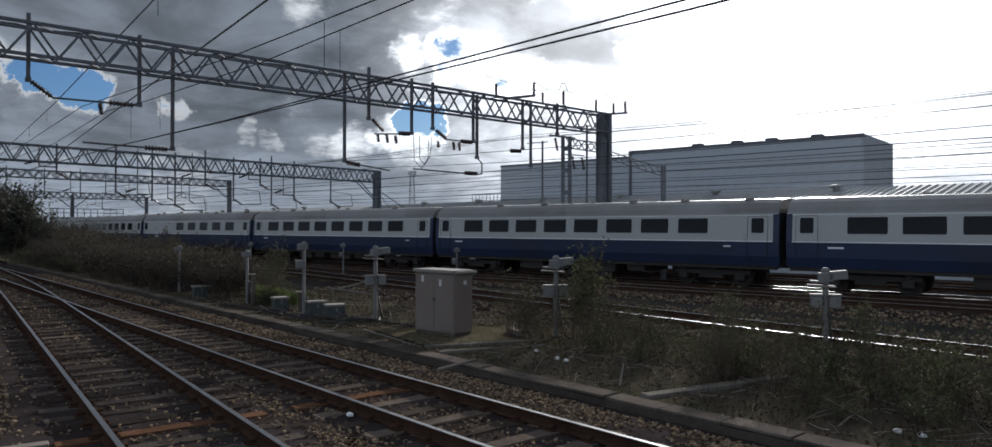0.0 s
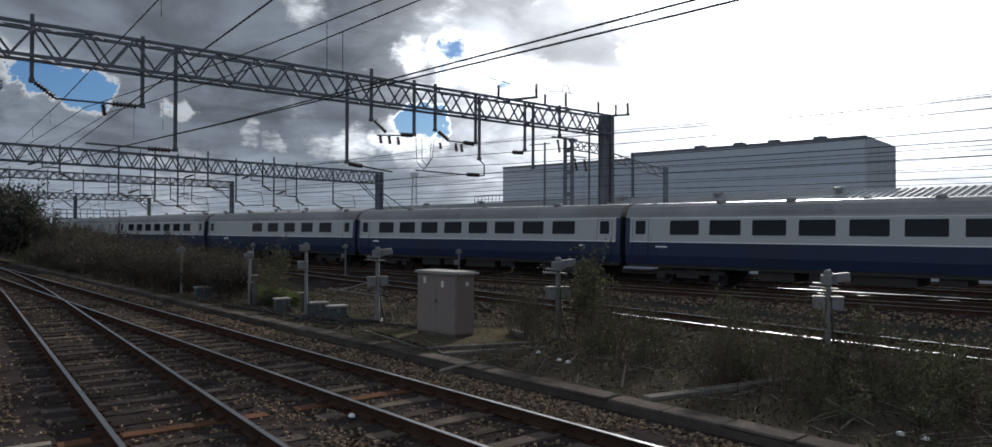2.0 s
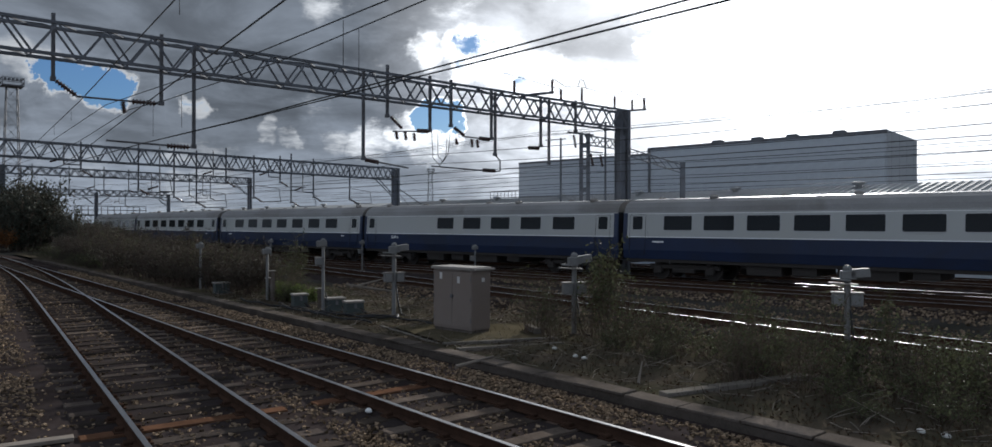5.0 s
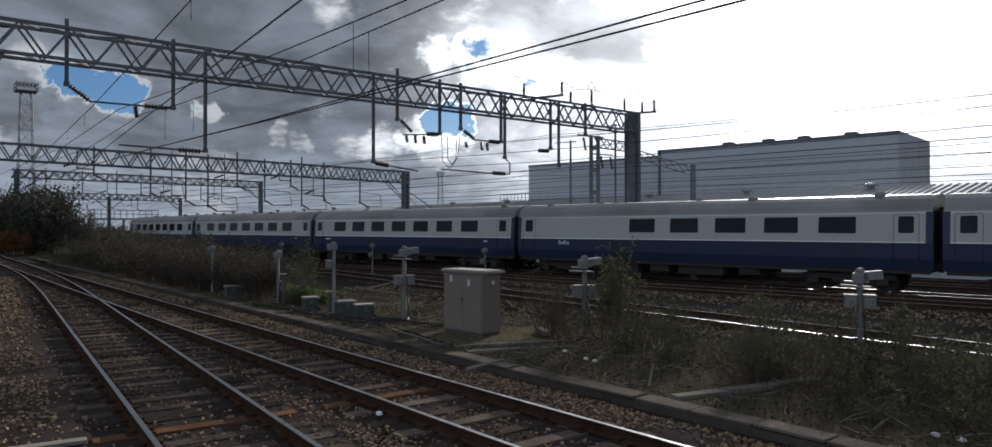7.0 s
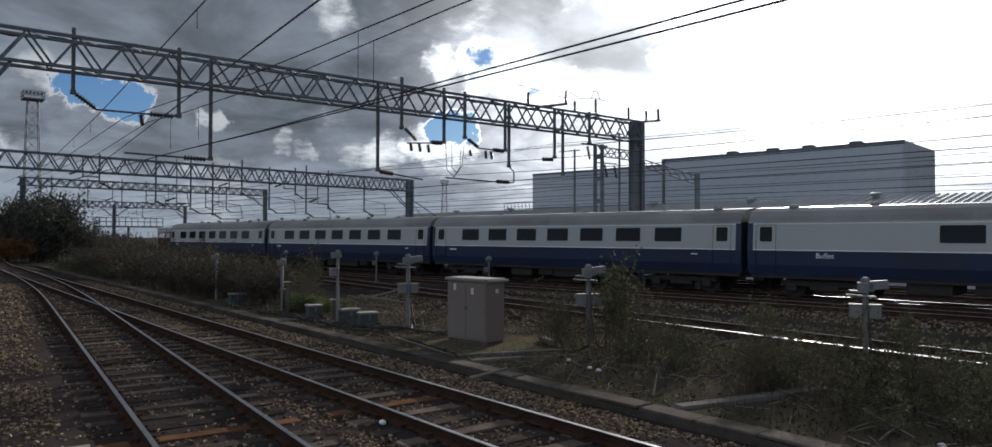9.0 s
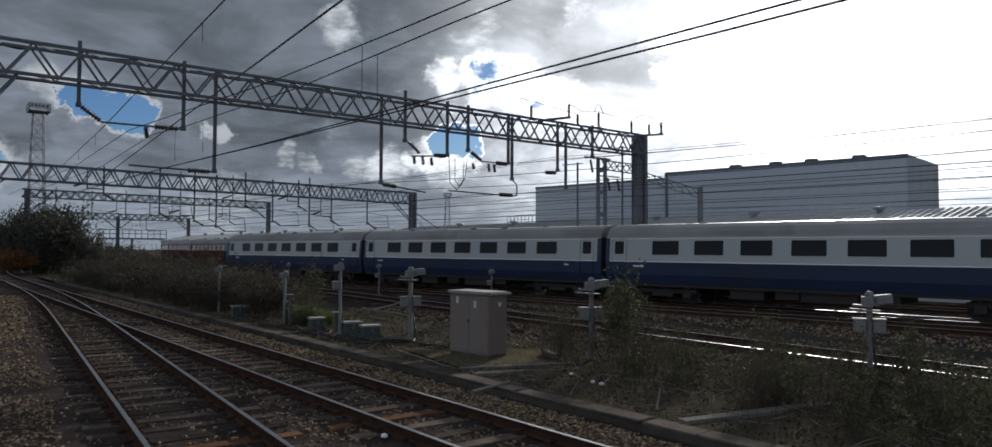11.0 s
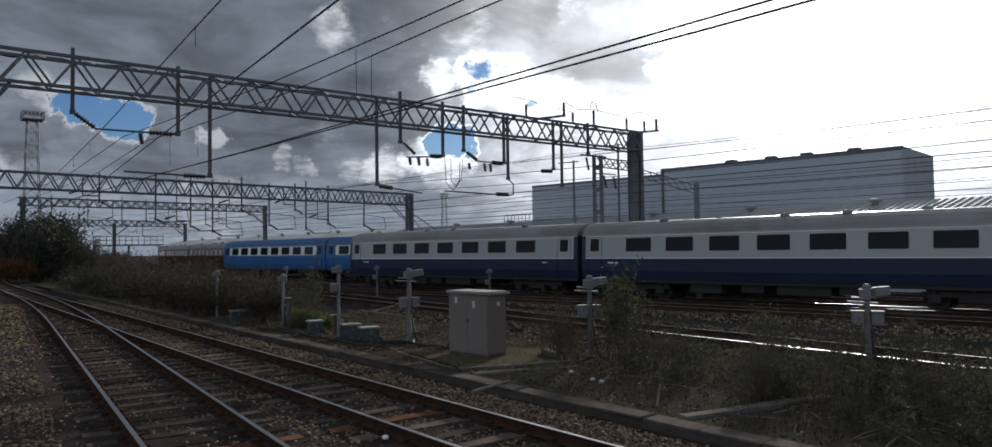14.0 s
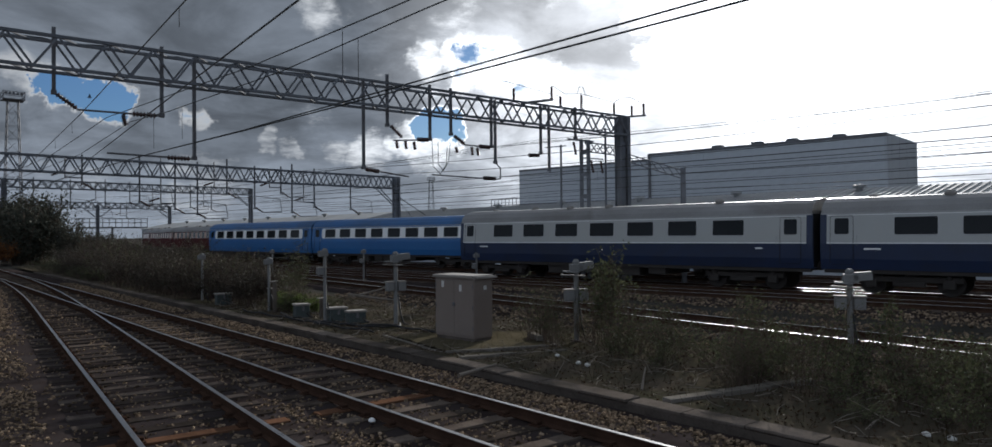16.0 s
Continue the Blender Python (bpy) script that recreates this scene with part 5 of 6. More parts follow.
def signal_post(x, y, rz, top, wide=True, low_box=True, label="white-headed lineside post with junction boxes"):
    """A slim post with a cap, slanting hood plates and a pair of junction boxes."""
    root = thing("lineside_post", pose(x, y, -0.16, 0, 0, rz), label, "lineside post", "lineside posts")
    t = top + 0.16
    part("tube", rod(bmesh.new(), (0, 0, -0.2), (0, 0, t - 0.08), 0.062 if wide else 0.048, 10), M_BOX, root)
    part("cap", lathe(bmesh.new(), [(0.09, t - 0.08), (0.09, t - 0.02), (0.05, t + 0.03)], 10), M_BOX, root)
    if wide:
        part("hood_plate", box(bmesh.new(), -0.30, 0.05, -0.14, 0.14, -0.02, 0.02, 0.008), M_BOX, root, "pale slanting plate", m=pose(0, 0, t - 0.28, 0, 4, 0))
        part("hood_plate", box(bmesh.new(), 0.05, 0.42, -0.12, 0.12, -0.09, 0.09, 0.012), M_BOX, root, "pale slanting plate", m=pose(0, 0, t - 0.15, 0, -6, 0))
        part("head_box", box(bmesh.new(), -0.14, 0.16, -0.12, 0.12, t - 0.26, t - 0.08, 0.02), M_BOX, root)
        part("hood_plate", box(bmesh.new(), -0.36, 0.20, -0.13, 0.13, -0.015, 0.015, 0.006), M_LID, root, m=pose(0, 0, t - 0.36, 0, 3, 0))
        if low_box:
            for s in (-1, 1):
                j = part("junction_box", box(bmesh.new(), s * 0.18 - 0.115, s * 0.18 + 0.115, -0.11, 0.11, 0.98, 1.24, 0.03), M_BOX, root)
                part("box_lid", box(bmesh.new(), s * 0.18 - 0.13, s * 0.18 + 0.13, -0.125, 0.125, 1.24, 1.275, 0.01), M_LID, j, "bright lid")
    else:
        part("head_box", box(bmesh.new(), -0.05, 0.24, -0.10, 0.10, t - 0.22, t - 0.04, 0.02), M_BOX, root, m=pose(0, 0, 0, 0, -4, 0))
        if low_box:
            j = part("junction_box", box(bmesh.new(), -0.24, -0.04, -0.10, 0.10, t - 0.78, t - 0.56, 0.03), M_BOX, root)
            part("box_lid", box(bmesh.new(), -0.255, -0.03, -0.115, 0.115, t - 0.56, t - 0.53, 0.01), M_LID, j, "bright lid")
    part("base", box(bmesh.new(), -0.13, 0.13, -0.13, 0.13, -0.2, 0.03, 0.02), M_TROUGH, root)
    part("cable_tail", arc_tube([(0.05, -0.07, 0.9 if wide else 0.6), (0.10, -0.12, 0.35), (0.16, -0.20, 0.05), (0.34, -0.34, -0.02), (0.62, -0.40, -0.04)], 0.022), M_BLACK, root, "black cable looping to the ground", True)


signal_post(-2.70, 21.4, 25, 1.95)
signal_post(-4.95, 22.2, 28, 2.05, False)
signal_post(-7.60, 25.4, 30, 1.70, False, False)
signal_post(2.15, 17.7, 12, 1.80)
signal_post(7.55, 15.1, -20, 1.64)
signal_post(-11.7, 30.0, 35, 1.75, False, False)
signal_post(-0.55, 36.5, 35, 1.5, False)
signal_post(-7.3, 43.0, 35, 1.6, False)
signal_post(-13.4, 45.5, 35, 1.6, False)


def cabinet_pad():
    """Raised bed of mossy soil inside the kerbs round the cabinet."""
    rng = random.Random(8)
    bm = bmesh.new()
    A, B, C, E = Vector((-2.55, 18.95, 0)), Vector((-0.92, 16.12, 0)), Vector((1.45, 16.88, 0)), Vector((1.1, 19.3, 0))
    n = 16
    grid = [[bm.verts.new(A.lerp(E, j / n).lerp(B.lerp(C, j / n), i / n) + Vector((0, 0, -0.105 + 0.022 * noise.noise((i * 0.7, j * 0.7, 4.0)) + rng.uniform(-0.006, 0.006)))) for i in range(n + 1)] for j in range(n + 1)]
    for j in range(n):
        for i in range(n):
            bm.faces.new((grid[j][i], grid[j][i + 1], grid[j + 1][i + 1], grid[j + 1][i]))
    tagged(finish("cabinet_bed", bm, M_PAD, smooth=True), "mossy yellow-green soil bed round the cabinet", "ground", kind="structure")
    block = thing("loose_kerb_block", pose(1.15, 17.75, -0.10, 0, 0, 105), "pale concrete block at the edge of the bed", "kerb block")
    part("block", box(bmesh.new(), -0.40, 0.40, -0.09, 0.09, 0.0, 0.13, 0.02), M_KERB, block)
    plank = thing("loose_plank", pose(-5.35, 8.88, -0.17, 0, 0, 32), "weathered pale plank lying on the ballast", "plank")
    part("board", box(bmesh.new(), -0.62, 0.32, -0.09, 0.09, 0.0, 0.05, 0.008), M_PALE_WOOD, plank)


cabinet_pad()


def ground_cables():
    """Black cables snaking over the verge between the boxes, the posts and the cabinet."""
    for pts in ([(-6.9, 24.2), (-5.9, 22.9), (-4.9, 21.9), (-3.9, 21.0), (-2.7, 20.6), (-1.6, 19.6), (-0.9, 18.6)],
                [(-5.2, 22.0), (-4.4, 21.3), (-3.3, 20.4), (-2.6, 20.7), (-2.5, 21.2)],
                [(-8.6, 25.6), (-7.5, 24.3), (-6.4, 23.2), (-5.0, 21.4), (-3.7, 20.1), (-2.9, 19.3)]):
        path = []
        for (x0, y0), (x1, y1) in zip(pts, pts[1:]):
            for i in range(4):
                t = i / 4
                path.append((x0 + (x1 - x0) * t + 0.05 * math.sin(x0 * 7 + i), y0 + (y1 - y0) * t, -0.10 + 0.03 * math.sin(y0 * 5 + i * 1.3)))
        cable = thing("ground_cable", Matrix(), "black cable lying across the verge", "cable", "cables on the verge")
        part("sheath", arc_tube(path, 0.03), M_BLACK, cable, "", True)


ground_cables()


def signal_bridge():
    """Far lattice walkway over the tracks, with hand rails."""
    root = thing("signal_bridge", pose(-75.3, 152.4, -0.4, 0, 0, 26), "dark steel walkway bridge far down the line", "footbridge")
    part("deck", box(bmesh.new(), -9.0, 4.2, -0.6, 0.6, 4.7, 5.0), M_STEEL_DARK, root)
    for z in (5.9, 6.7):
        for y in (-0.6, 0.6):
            part("hand_rail", box(bmesh.new(), -9.0, 4.2, y - 0.05, y + 0.05, z - 0.06, z + 0.06), M_STEEL_DARK, root)
    post = mesh_of(box(bmesh.new(), -0.06, 0.06, -0.06, 0.06, 5.0, 6.7), M_STEEL_DARK, "rail_post")
    for i in range(12):
        for y in (-0.6, 0.6):
            piece("rail_post", post, root, Matrix.Translation((-8.9 + i * 1.18, y, 0)))
    for x in (-8.6, -2.4, 3.8):
        part("leg", box(bmesh.new(), x - 0.18, x + 0.18, -0.3, 0.3, 0.0, 4.7), M_STEEL_DARK, root)


signal_bridge()


def stub_post(x, y, h):
    root = thing("marker_post", pose(x, y, -0.16, 0, 0, 30), "short concrete marker post with a pale cap", "marker post", "marker posts")
    part("stub", box(bmesh.new(), -0.06, 0.06, -0.05, 0.05, -0.1, h, 0.01), M_TROUGH, root)
    part("cap", box(bmesh.new(), -0.14, 0.10, -0.07, 0.07, h, h + 0.035, 0.01), M_LID, root)


for _a in ((-7.55, 25.5, 0.78), (-5.28, 23.2, 0.62), (-7.35, 25.2, 1.05)):
    stub_post(*_a)


def pale_stone(x, y, z, r, label="white painted stone on the ballast", mat=None):
    bm = bmesh.new()
    bmesh.ops.create_icosphere(bm, subdivisions=2, radius=r)
    rng = random.Random(int(x * 100))
    for v in bm.verts:
        v.co = v.co * (1 + 0.35 * noise.noise(v.co * 12 + Vector((x, y, 0)))) * rng.uniform(0.95, 1.05)
        v.co.z *= 0.65
    ob = finish("pale_stone", bm, mat or M_WHITE, smooth=True, m=Matrix.Translation((x, y, z)))
    tagged(ob, label, "stone", "pale stones")


pale_stone(-1.65, 10.31, -0.13, 0.055)
for _x, _y in ((1.47, 15.53), (1.80, 14.6), (1.95, 14.35), (5.56, 9.21), (5.75, 9.0)):
    pale_stone(_x, _y, -0.13, 0.055, "pale broken concrete lump in the verge", M_PAPER)


# ---- plants ----
def leaves_into(v, f, rng, centres, size, flat=0.5):
    """Folded leaf quads round the given centres."""
    n = len(centres)
    d = rng.normal(0, 1, (n, 3))
    d /= np.linalg.norm(d, axis=1)[:, None]
    u = np.cross(d, rng.normal(0, 1, (n, 3)))
    u /= np.linalg.norm(u, axis=1)[:, None]
    s = (rng.uniform(0.6, 1.3, n) * size)[:, None]
    w = np.cross(d, u) * 0.12
    q = np.stack([centres - d * s, centres + u * s * flat + w * s, centres + d * s, centres - u * s * flat + w * s], 1)
    k = len(v)
    v.extend(q.reshape(-1, 3).tolist())
    f.extend([(k + 4 * i, k + 4 * i + 1, k + 4 * i + 2, k + 4 * i + 3) for i in range(n)])


def stem_into(v, f, pts, r0, r1):
    """A thin three-sided stem along pts."""
    base = len(v)
    n = len(pts)
    for i, p in enumerate(pts):
        d = pts[min(i + 1, n - 1)] - pts[max(i - 1, 0)]
        d = d / (np.linalg.norm(d) + 1e-9)
        u = np.cross(d, [0.31, 0.17, 0.93])
        u = u / (np.linalg.norm(u) + 1e-9)
        w = np.cross(d, u)
        r = r0 + (r1 - r0) * i / (n - 1)
        for c in (0, 2.094, 4.189):
            v.append((p + (u * math.cos(c) + w * math.sin(c)) * r).tolist())
    for i in range(n - 1):
        for j in range(3):
            a, b = base + 3 * i + j, base + 3 * i + (j + 1) % 3
            f.append((a, b, b + 3, a + 3))


def shrub(name, label, category, group, seed, height, spread, stems, twigs, leaf_n, leaf_size, stem_mat, leaf_mat, arch=0.5, r0=0.012, leaf_from=0.25):
    """Stems that lean out and arch, side twigs, and single leaves on them."""
    rng = np.random.RandomState(seed)
    root = thing(name, Matrix(), label, category, group)
    v, f, tips = [], [], []
    for i in range(stems):
        a, lean, hh = rng.uniform(0, 6.283), rng.uniform(0.05, 1.0), height * rng.uniform(0.55, 1.0)
        b = np.array([rng.normal(0, spread * 0.22), rng.normal(0, spread * 0.22), -0.1])
        out = np.array([math.cos(a), math.sin(a), 0])
        pts, p = [], b.copy()
        for j in range(8):
            t = j / 7
            pts.append(b + out * spread * lean * (t ** (1 + arch)) + np.array([0, 0, hh * (t - arch * 0.45 * lean * t * t)]) + rng.normal(0, 0.02 * height * t, 3))
        stem_into(v, f, pts, r0, r0 * 0.35)
        for j in range(twigs):
            t = rng.uniform(leaf_from, 0.95) * 7
            k = min(6, int(t))
            s = pts[k] + (pts[k + 1] - pts[k]) * (t - k)
            d = rng.normal(0, 1, 3)
            d[2] = abs(d[2]) * 0.8
            d = d / np.linalg.norm(d) * height * rng.uniform(0.08, 0.24)
            tw = [s, s + d * 0.5 + rng.normal(0, 0.01, 3), s + d]
            stem_into(v, f, tw, r0 * 0.4, r0 * 0.15)
            tips += [s + d * q for q in (0.4, 0.7, 1.0)]
        tips += pts[3:]
    part_ob = bulk("stem_tangle", v, f, stem_mat, root)
    if leaf_n:
        tips = np.array(tips)
        c = tips[rng.randint(0, len(tips), leaf_n)] + rng.normal(0, 0.035 * height, (leaf_n, 3))
        c = c[c[:, 2] > -0.1]
        v, f = [], []
        leaves_into(v, f, rng, c, leaf_size)
        bulk("foliage", v, f, leaf_mat, root)
    return root


def place(protos, spots, rng):
    used = set()
    for i, (x, y, z, s) in enumerate(spots):
        src = protos[i % len(protos)]
        m = Matrix.LocRotScale((x, y, z), Euler((0, 0, rng.uniform(0, 6.28))), (s, s, s * rng.uniform(0.85, 1.15)))
        if src.name not in used:
            used.add(src.name)
            src.matrix_basis = m
        else:
            c = copy_thing(src, Matrix())
            c.matrix_basis = m


def plants():
    rng = random.Random(11)
    # scrub along the verge, thick further off
    brown = [shrub("scrub_bush", "tangled brown winter scrub bush in the verge", "bush", "scrub bushes", 20 + i, 1.9, 1.35, 30, 12, 1800, 0.042, M_TWIG, M_LEAF_BROWN, 0.5, 0.011) for i in range(4)]
    green = [shrub("bramble", "dull green bramble in the verge", "bush", "brambles", 30 + i, 1.15, 1.2, 24, 9, 900, 0.034, M_TWIG, M_LEAF, 0.8, 0.007) for i in range(4)]
    spots, spots_g = [], []
    for i in range(185):
        k = 17 + 45 * rng.random()
        o = rng.uniform(3.5, 9.2)
        p = yard(o, k)
        if k > 25.5 and noise.noise((o * 0.28, k * 0.30, 3.0)) > -0.12:
            tgt = spots if rng.random() < 0.58 else spots_g
            tgt.append((p.x, p.y, -0.16, rng.uniform(0.65, 1.1) * (1.25 if k > 32 else 1.0)))
    for x, y, s in ((-9.2, 27.4, 1.0), (-10.4, 28.8, 1.15), (-8.6, 27.9, 1.0), (-11.5, 31.0, 1.2), (-14.0, 33.0, 1.2), (-13.2, 31.6, 1.1), (-16.5, 35.5, 1.25), (-19.0, 38.0, 1.3), (-9.9, 30.2, 1.1)):
        spots.append((x, y, -0.16, s))
    for x, y, s in ((-23.4, 50.0, 1.35), (-25.3, 52.6, 1.4), (-27.0, 54.4, 1.45), (-28.6, 55.8, 1.5), (-30.2, 57.6, 1.5), (-26.2, 50.6, 1.3), (-31.8, 60.0, 1.6), (-21.6, 47.2, 1.3), (-33.6, 62.6, 1.7), (-28.4, 58.6, 1.5)):
        spots.append((x, y, -0.2, s))
    for x, y, s in ((-6.9, 25.2, 0.75), (-6.3, 25.6, 0.8), (-5.6, 25.8, 0.7), (-7.4, 26.3, 0.8)):
        spots_g.append((x, y, -0.16, s))
    # near brambles
    for x, y, s in ((3.2, 16.6, 0.95), (3.9, 15.6, 1.0), (4.5, 14.6, 1.0), (5.0, 13.4, 0.95), (5.6, 13.9, 1.05), (6.3, 12.7, 1.0), (6.9, 11.9, 1.0), (4.6, 12.6, 0.8), (5.9, 11.6, 0.9), (7.3, 10.8, 1.0), (6.5, 10.6, 0.85), (7.9, 11.8, 1.0), (5.3, 10.9, 0.6), (8.5, 10.4, 1.0), (6.2, 9.6, 0.7), (7.4, 9.3, 0.9), (3.3, 14.0, 0.6), (2.7, 15.4, 0.7), (8.3, 12.9, 0.95), (5.2, 9.9, 0.5)):
        spots_g.append((x, y, -0.16, s * 0.92))
    place(brown, spots, rng)
    place(green, spots_g, rng)
    leafy = [shrub("leafy_bush", "low fresh green leafy bush in the verge", "bush", "leafy bushes", 95, 0.85, 0.75, 22, 9, 1300, 0.045, M_BARK, M_LEAF_GREEN, 0.6, 0.007, 0.1)]
    place(leafy, [(-6.75, 25.6, -0.16, 1.0), (-6.1, 25.2, -0.16, 0.85), (-7.2, 26.4, -0.16, 1.0)], rng)
    # saplings by the cabinet: bare rods with a few leaves
    sap = [shrub("sapling", "bare whippy sapling with a few pale leaves", "sapling", "saplings", 50 + i, 2.3, 0.34, 11, 10, (620, 560, 160)[i], 0.044, M_BARK, M_LEAF, 0.25, 0.012, 0.4) for i in range(3)]
    bare = [shrub("bare_bush", "bare twiggy bush with sparse dull leaves", "bush", "bare bushes", 60 + i, 1.75, 0.95, 34, 9, 420, 0.030, M_BARK, M_LEAF, 0.3, 0.007, 0.3) for i in range(3)]
    place(bare, [(4.1, 12.1, -0.16, 0.85), (4.5, 12.5, -0.16, 0.95), (5.0, 11.6, -0.16, 0.8), (6.6, 11.3, -0.16, 0.9), (7.6, 10.0, -0.16, 0.85), (3.1, 16.0, -0.16, 1.0), (3.7, 15.0, -0.16, 0.9), (5.9, 13.0, -0.16, 1.0), (2.4, 17.2, -0.16, 0.8), (1.6, 17.4, -0.16, 0.7), (8.6, 11.2, -0.16, 0.9), (-6.8, 25.8, -0.16, 0.9), (-9.0, 28.6, -0.16, 1.1), (-10.6, 29.4, -0.16, 1.35), (-12.4, 31.8, -0.16, 1.4), (-14.8, 34.2, -0.16, 1.45), (-17.4, 36.8, -0.16, 1.5), (-20.5, 40.6, -0.16, 1.6), (-24.0, 45.0, -0.16, 1.6), (-11.4, 33.5, -0.16, 1.4), (-15.2, 38.0, -0.16, 1.5), (-8.2, 30.4, -0.16, 1.2), (1.2, 17.6, -0.16, 1.0)], rng)
    place(sap, [(2.72, 17.3, -0.16, 1.08), (2.86, 17.0, -0.16, 1.0), (1.55, 16.6, -0.16, 0.62), (5.3, 14.6, -0.16, 0.75), (-7.3, 28.0, -0.16, 1.05), (1.35, 16.9, -0.16, 0.8), (7.0, 12.6, -0.16, 0.7)], rng)
    # dark thicket far down the line
    dark = [shrub("thicket_tree", "dark dense leafy thicket tree beside the line", "tree", "thicket trees", 70 + i, 6.8, 3.0, 34, 26, 6500, 0.15, M_BARK, M_LEAF_DARK, 0.35, 0.05, 0.12) for i in range(3)]
    place(dark, [(-48.5, 79, -0.3, 1.08), (-48.2, 77.2, -0.3, 1.0), (-52.5, 82, -0.3, 1.1), (-52, 84.5, -0.3, 1.12), (-57, 86, -0.3, 1.1), (-50.6, 80.6, -0.3, 1.05), (-62, 93, -0.3, 0.95), (-44.4, 78, -0.3, 0.62), (-42.4, 76.5, -0.3, 0.54), (-40.4, 75.5, -0.3, 0.50), (-38.4, 73.4, -0.3, 0.46), (-36.5, 70.5, -0.3, 0.42), (-33.8, 66.8, -0.3, 0.38), (-68, 98, -0.3, 0.9)], rng)
    rust = [shrub("bracken_bush", "rusty orange bush beside the line", "bush", "rusty bushes", 90, 3.2, 2.0, 22, 14, 2600, 0.09, M_TWIG, M_LEAF_RUST, 0.6, 0.02)]
    place(rust, [(-49.6, 74.2, -0.3, 1.0), (-51.5, 75.5, -0.3, 1.0)], rng)
    bare_tree = [shrub("bare_tree", "leafless winter tree beyond the shed roofs", "tree", "distant bare trees", 120 + i, 10.0, 4.5, 46, 30, 0, 0.1, M_BARK, M_LEAF, 0.2, 0.06, 0.2) for i in range(2)]
    place(bare_tree, [(76.0, 112.0, -0.3, 1.0), (82.0, 113.0, -0.3, 0.9), (90.0, 116.0, -0.3, 1.05), (97.0, 120.0, -0.3, 1.0)], rng)


plants()


def litter():
    """Dead leaves, grass blades and twigs over the verge."""
    rng = np.random.RandomState(5)
    n = 12000
    k = rng.uniform(0, 1, n) ** 1.4 * 30 - 8
    o = rng.uniform(3.1, 9.2, n)
    px, py = ORI2.x + N2.x * o + D2.x * k, ORI2.y + N2.y * o + D2.y * k
    z = np.array([scrub_height(a, b) for a, b in zip(o, k)]) + rng.uniform(0.005, 0.05, n)
    v, f = [], []
    leaves_into(v, f, rng, np.stack([px, py, z], 1), 0.032)
    tagged(bulk("leaf_litter", v, f, M_LITTER), "scattered dead brown leaves on the verge", "leaf litter", kind="stuff")
    v, f = [], []
    for i in range(1100):
        k, o = rng.uniform(0, 1) ** 1.2 * 30 - 7, rng.uniform(3.1, 9.4)
        p = yard(o, k)
        a, b, L = rng.uniform(0, 6.28), rng.uniform(-0.1, 0.45), rng.uniform(0.15, 0.7)
        d = np.array([math.cos(a) * math.cos(b), math.sin(a) * math.cos(b), math.sin(b)]) * L
        q0 = np.array([p.x, p.y, scrub_height(o, k) + 0.01])
        stem_into(v, f, [q0, q0 + d * 0.5 + rng.normal(0, 0.02, 3), q0 + d], 0.008, 0.004)
    tagged(bulk("twig_litter", v, f, M_PALE_WOOD), "broken pale twigs strewn over the verge", "twigs", kind="stuff")
    n = 4200
    k = rng.uniform(0, 1, n) ** 1.2 * 32 - 8
    o = rng.uniform(3.1, 9.2, n)
    px, py = ORI2.x + N2.x * o + D2.x * k, ORI2.y + N2.y * o + D2.y * k
    z = np.array([scrub_height(a, b) for a, b in zip(o, k)])
    h = rng.uniform(0.06, 0.26, n)
    a = rng.uniform(0, 6.28, n)
    ca, sa = np.cos(a) * 0.006, np.sin(a) * 0.006
    lx, ly = rng.normal(0, 0.06, n), rng.normal(0, 0.06, n)
    q = np.stack([np.stack([px - ca, py - sa, z], 1), np.stack([px + ca, py + sa, z], 1), np.stack([px + lx, py + ly, z + h], 1)], 1)
    f = np.arange(n * 3).reshape(-1, 3)
    tagged(bulk("dry_grass", q.reshape(-1, 3), f, M_GRASS), "sparse dry grass in the verge", "grass", kind="stuff")


litter()


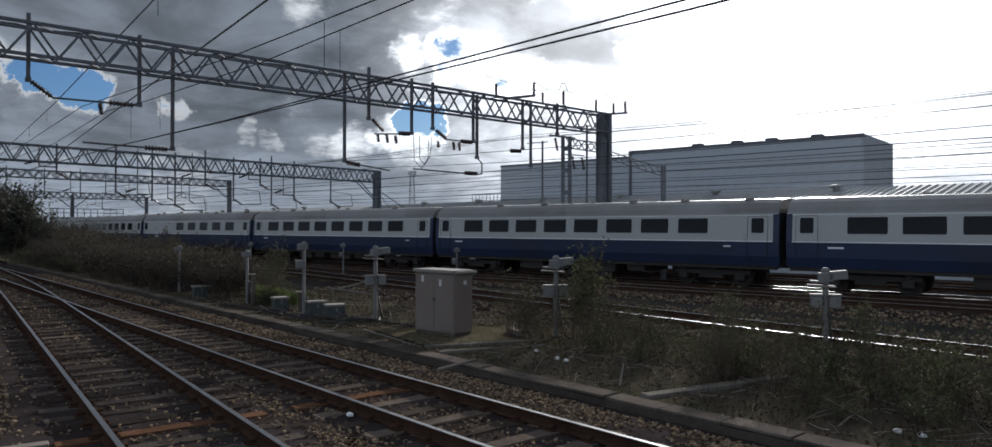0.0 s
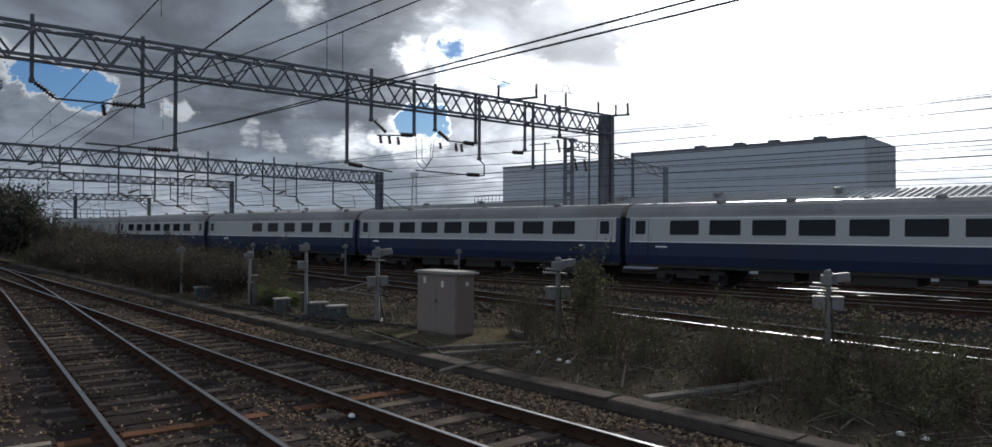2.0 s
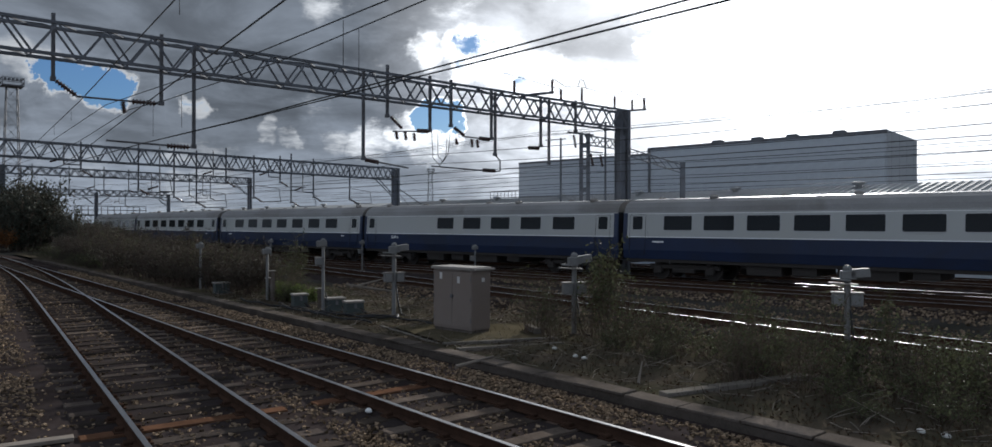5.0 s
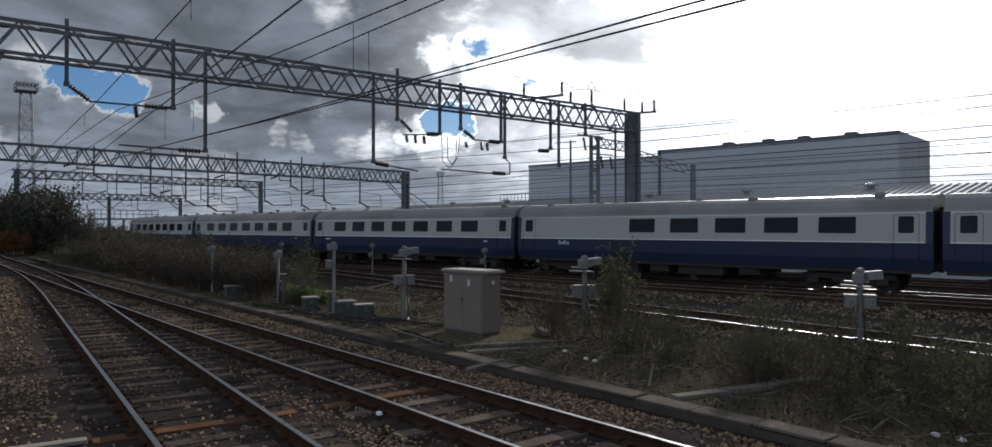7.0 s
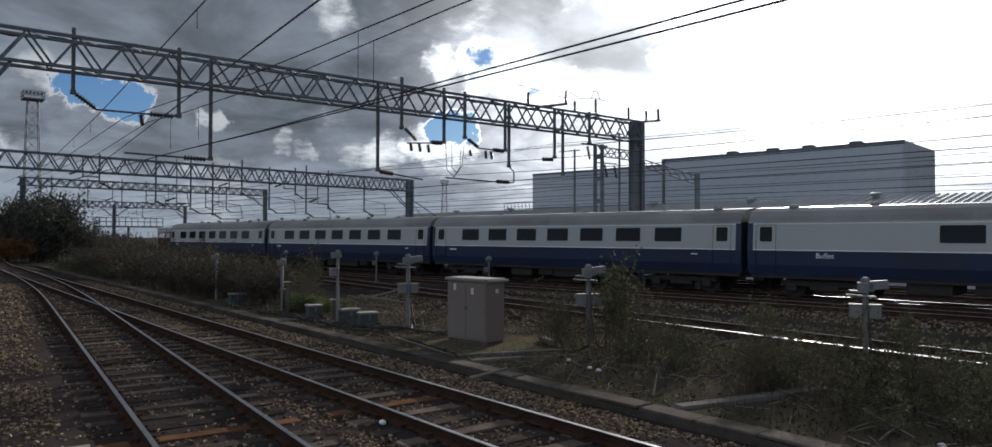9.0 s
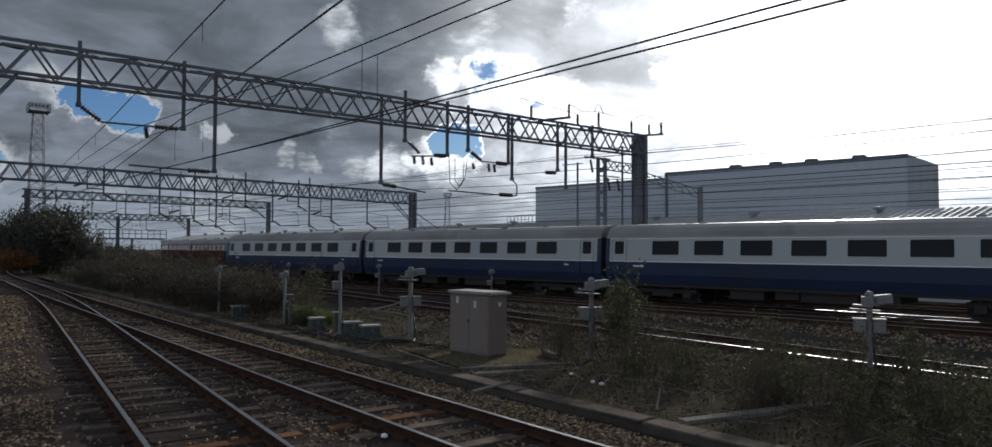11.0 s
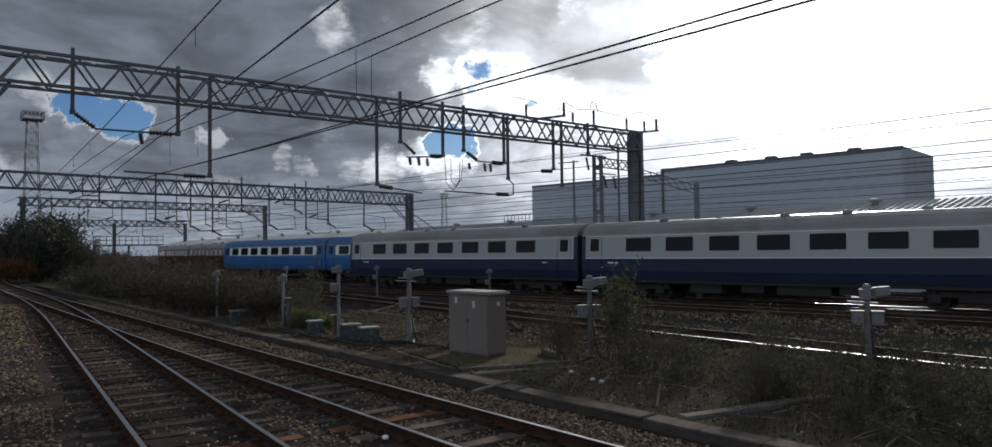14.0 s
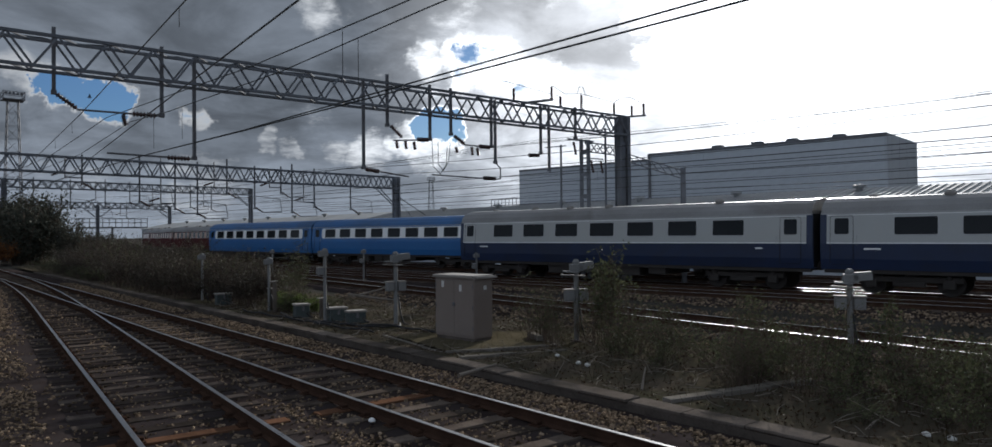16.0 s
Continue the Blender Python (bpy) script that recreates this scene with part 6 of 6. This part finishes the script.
# ---- a bird that crosses the sky ----
def flying_bird():
    """A pigeon; local +x is its way of flight, wings hinged at the shoulders."""
    root = thing("pigeon", pose(-40.48, 63.12, 16.48), "dark grey pigeon flying with beating wings", "bird")
    feather = material("grey_feathers", (0.075, 0.08, 0.09), 0.4, 12.0, 0.75, tint=(0.03, 0.03, 0.035))
    rings = [(-0.15, 0.018, 0.0), (-0.09, 0.045, 0.0), (0.0, 0.065, 0.0), (0.08, 0.055, 0.01), (0.125, 0.030, 0.025), (0.155, 0.032, 0.035), (0.18, 0.018, 0.033)]
    bm = bmesh.new()
    loops = [[bm.verts.new((x, r * math.cos(a * math.pi / 4), z + r * math.sin(a * math.pi / 4))) for a in range(8)] for x, r, z in rings]
    for p, q in zip(loops, loops[1:]):
        for i in range(8):
            bm.faces.new((p[i], p[(i + 1) % 8], q[(i + 1) % 8], q[i]))
    bm.faces.new(loops[0])
    bm.faces.new(loops[-1])
    part("body", bm, feather, root, smooth=True)
    part("beak", rod(bmesh.new(), (0.178, 0, 0.032), (0.205, 0, 0.026), 0.009, 6, 0.002), M_INSUL, root)
    part("tail", extrude_x(bmesh.new(), [(-0.03, -0.005), (0.03, -0.005), (0.03, 0.006), (-0.03, 0.006)], -0.27, -0.13), feather, root)
    wings = []
    for side in (-1, 1):
        outline = [(0.08, 0.0), (0.10, 0.12), (0.06, 0.24), (-0.05, 0.36), (-0.08, 0.24), (-0.09, 0.10), (-0.08, 0.0)]
        bm = bmesh.new()
        lo = [bm.verts.new((x, side * y, -0.006)) for x, y in outline]
        hi = [bm.verts.new((x, side * y, 0.008)) for x, y in outline]
        bm.faces.new(lo)
        bm.faces.new(hi[::-1])
        for i in range(len(outline)):
            j = (i + 1) % len(outline)
            bm.faces.new((lo[i], lo[j], hi[j], hi[i]))
        wings.append((side, part("wing", bm, feather, root)))
    return root, wings


PIGEON, WINGS = flying_bird()

# ---- what moves ----
def tail_at(t):
    """Arc of the passing train's tail at t seconds."""
    return -104.78 + 6.3495 * t + 0.02076 * t ** 2 - 0.00109 * t ** 3


def coach_pose(k, t):
    s = tail_at(t) + 20.4 * k + 0.15
    a, b = train_path(s + 3.05, HALF), train_path(s + LEN - 3.05, HALF)
    ang = math.atan2((b - a).y, (b - a).x)
    d = (b - a).normalized()
    return Matrix.Translation(a - d * 3.05) @ Matrix.Rotation(ang, 4, "Z")


def bird_pose(t):
    """Straight, slowly sinking flight."""
    k = t - 15.0
    return pose(-40.48 + 4.65 * k, 63.12 + 2.89 * k, 16.48 - 1.36 * k, 0, 8, 31.9)


def motions():
    walk(PIGEON, [(i * 0.5, bird_pose(i * 0.5)) for i in range(33)])
    for side, wing in WINGS:
        walk(wing, [(i * 0.1, pose(0.0, side * 0.04, 0.03, side * (8 + 36 * math.sin(i * 1.7)), 0, 0)) for i in range(161)])
    for k, root, sets in MOVING:
        walk(root, [(i * 0.5, coach_pose(k, i * 0.5)) for i in range(33)])
        for w, dx in sets:
            walk(w, [(i * 0.1, Matrix.Translation((dx, 0, 0.455)) @ Matrix.Rotation((tail_at(i * 0.1) - tail_at(0)) / 0.455, 4, "Y")) for i in range(161)])


motions()
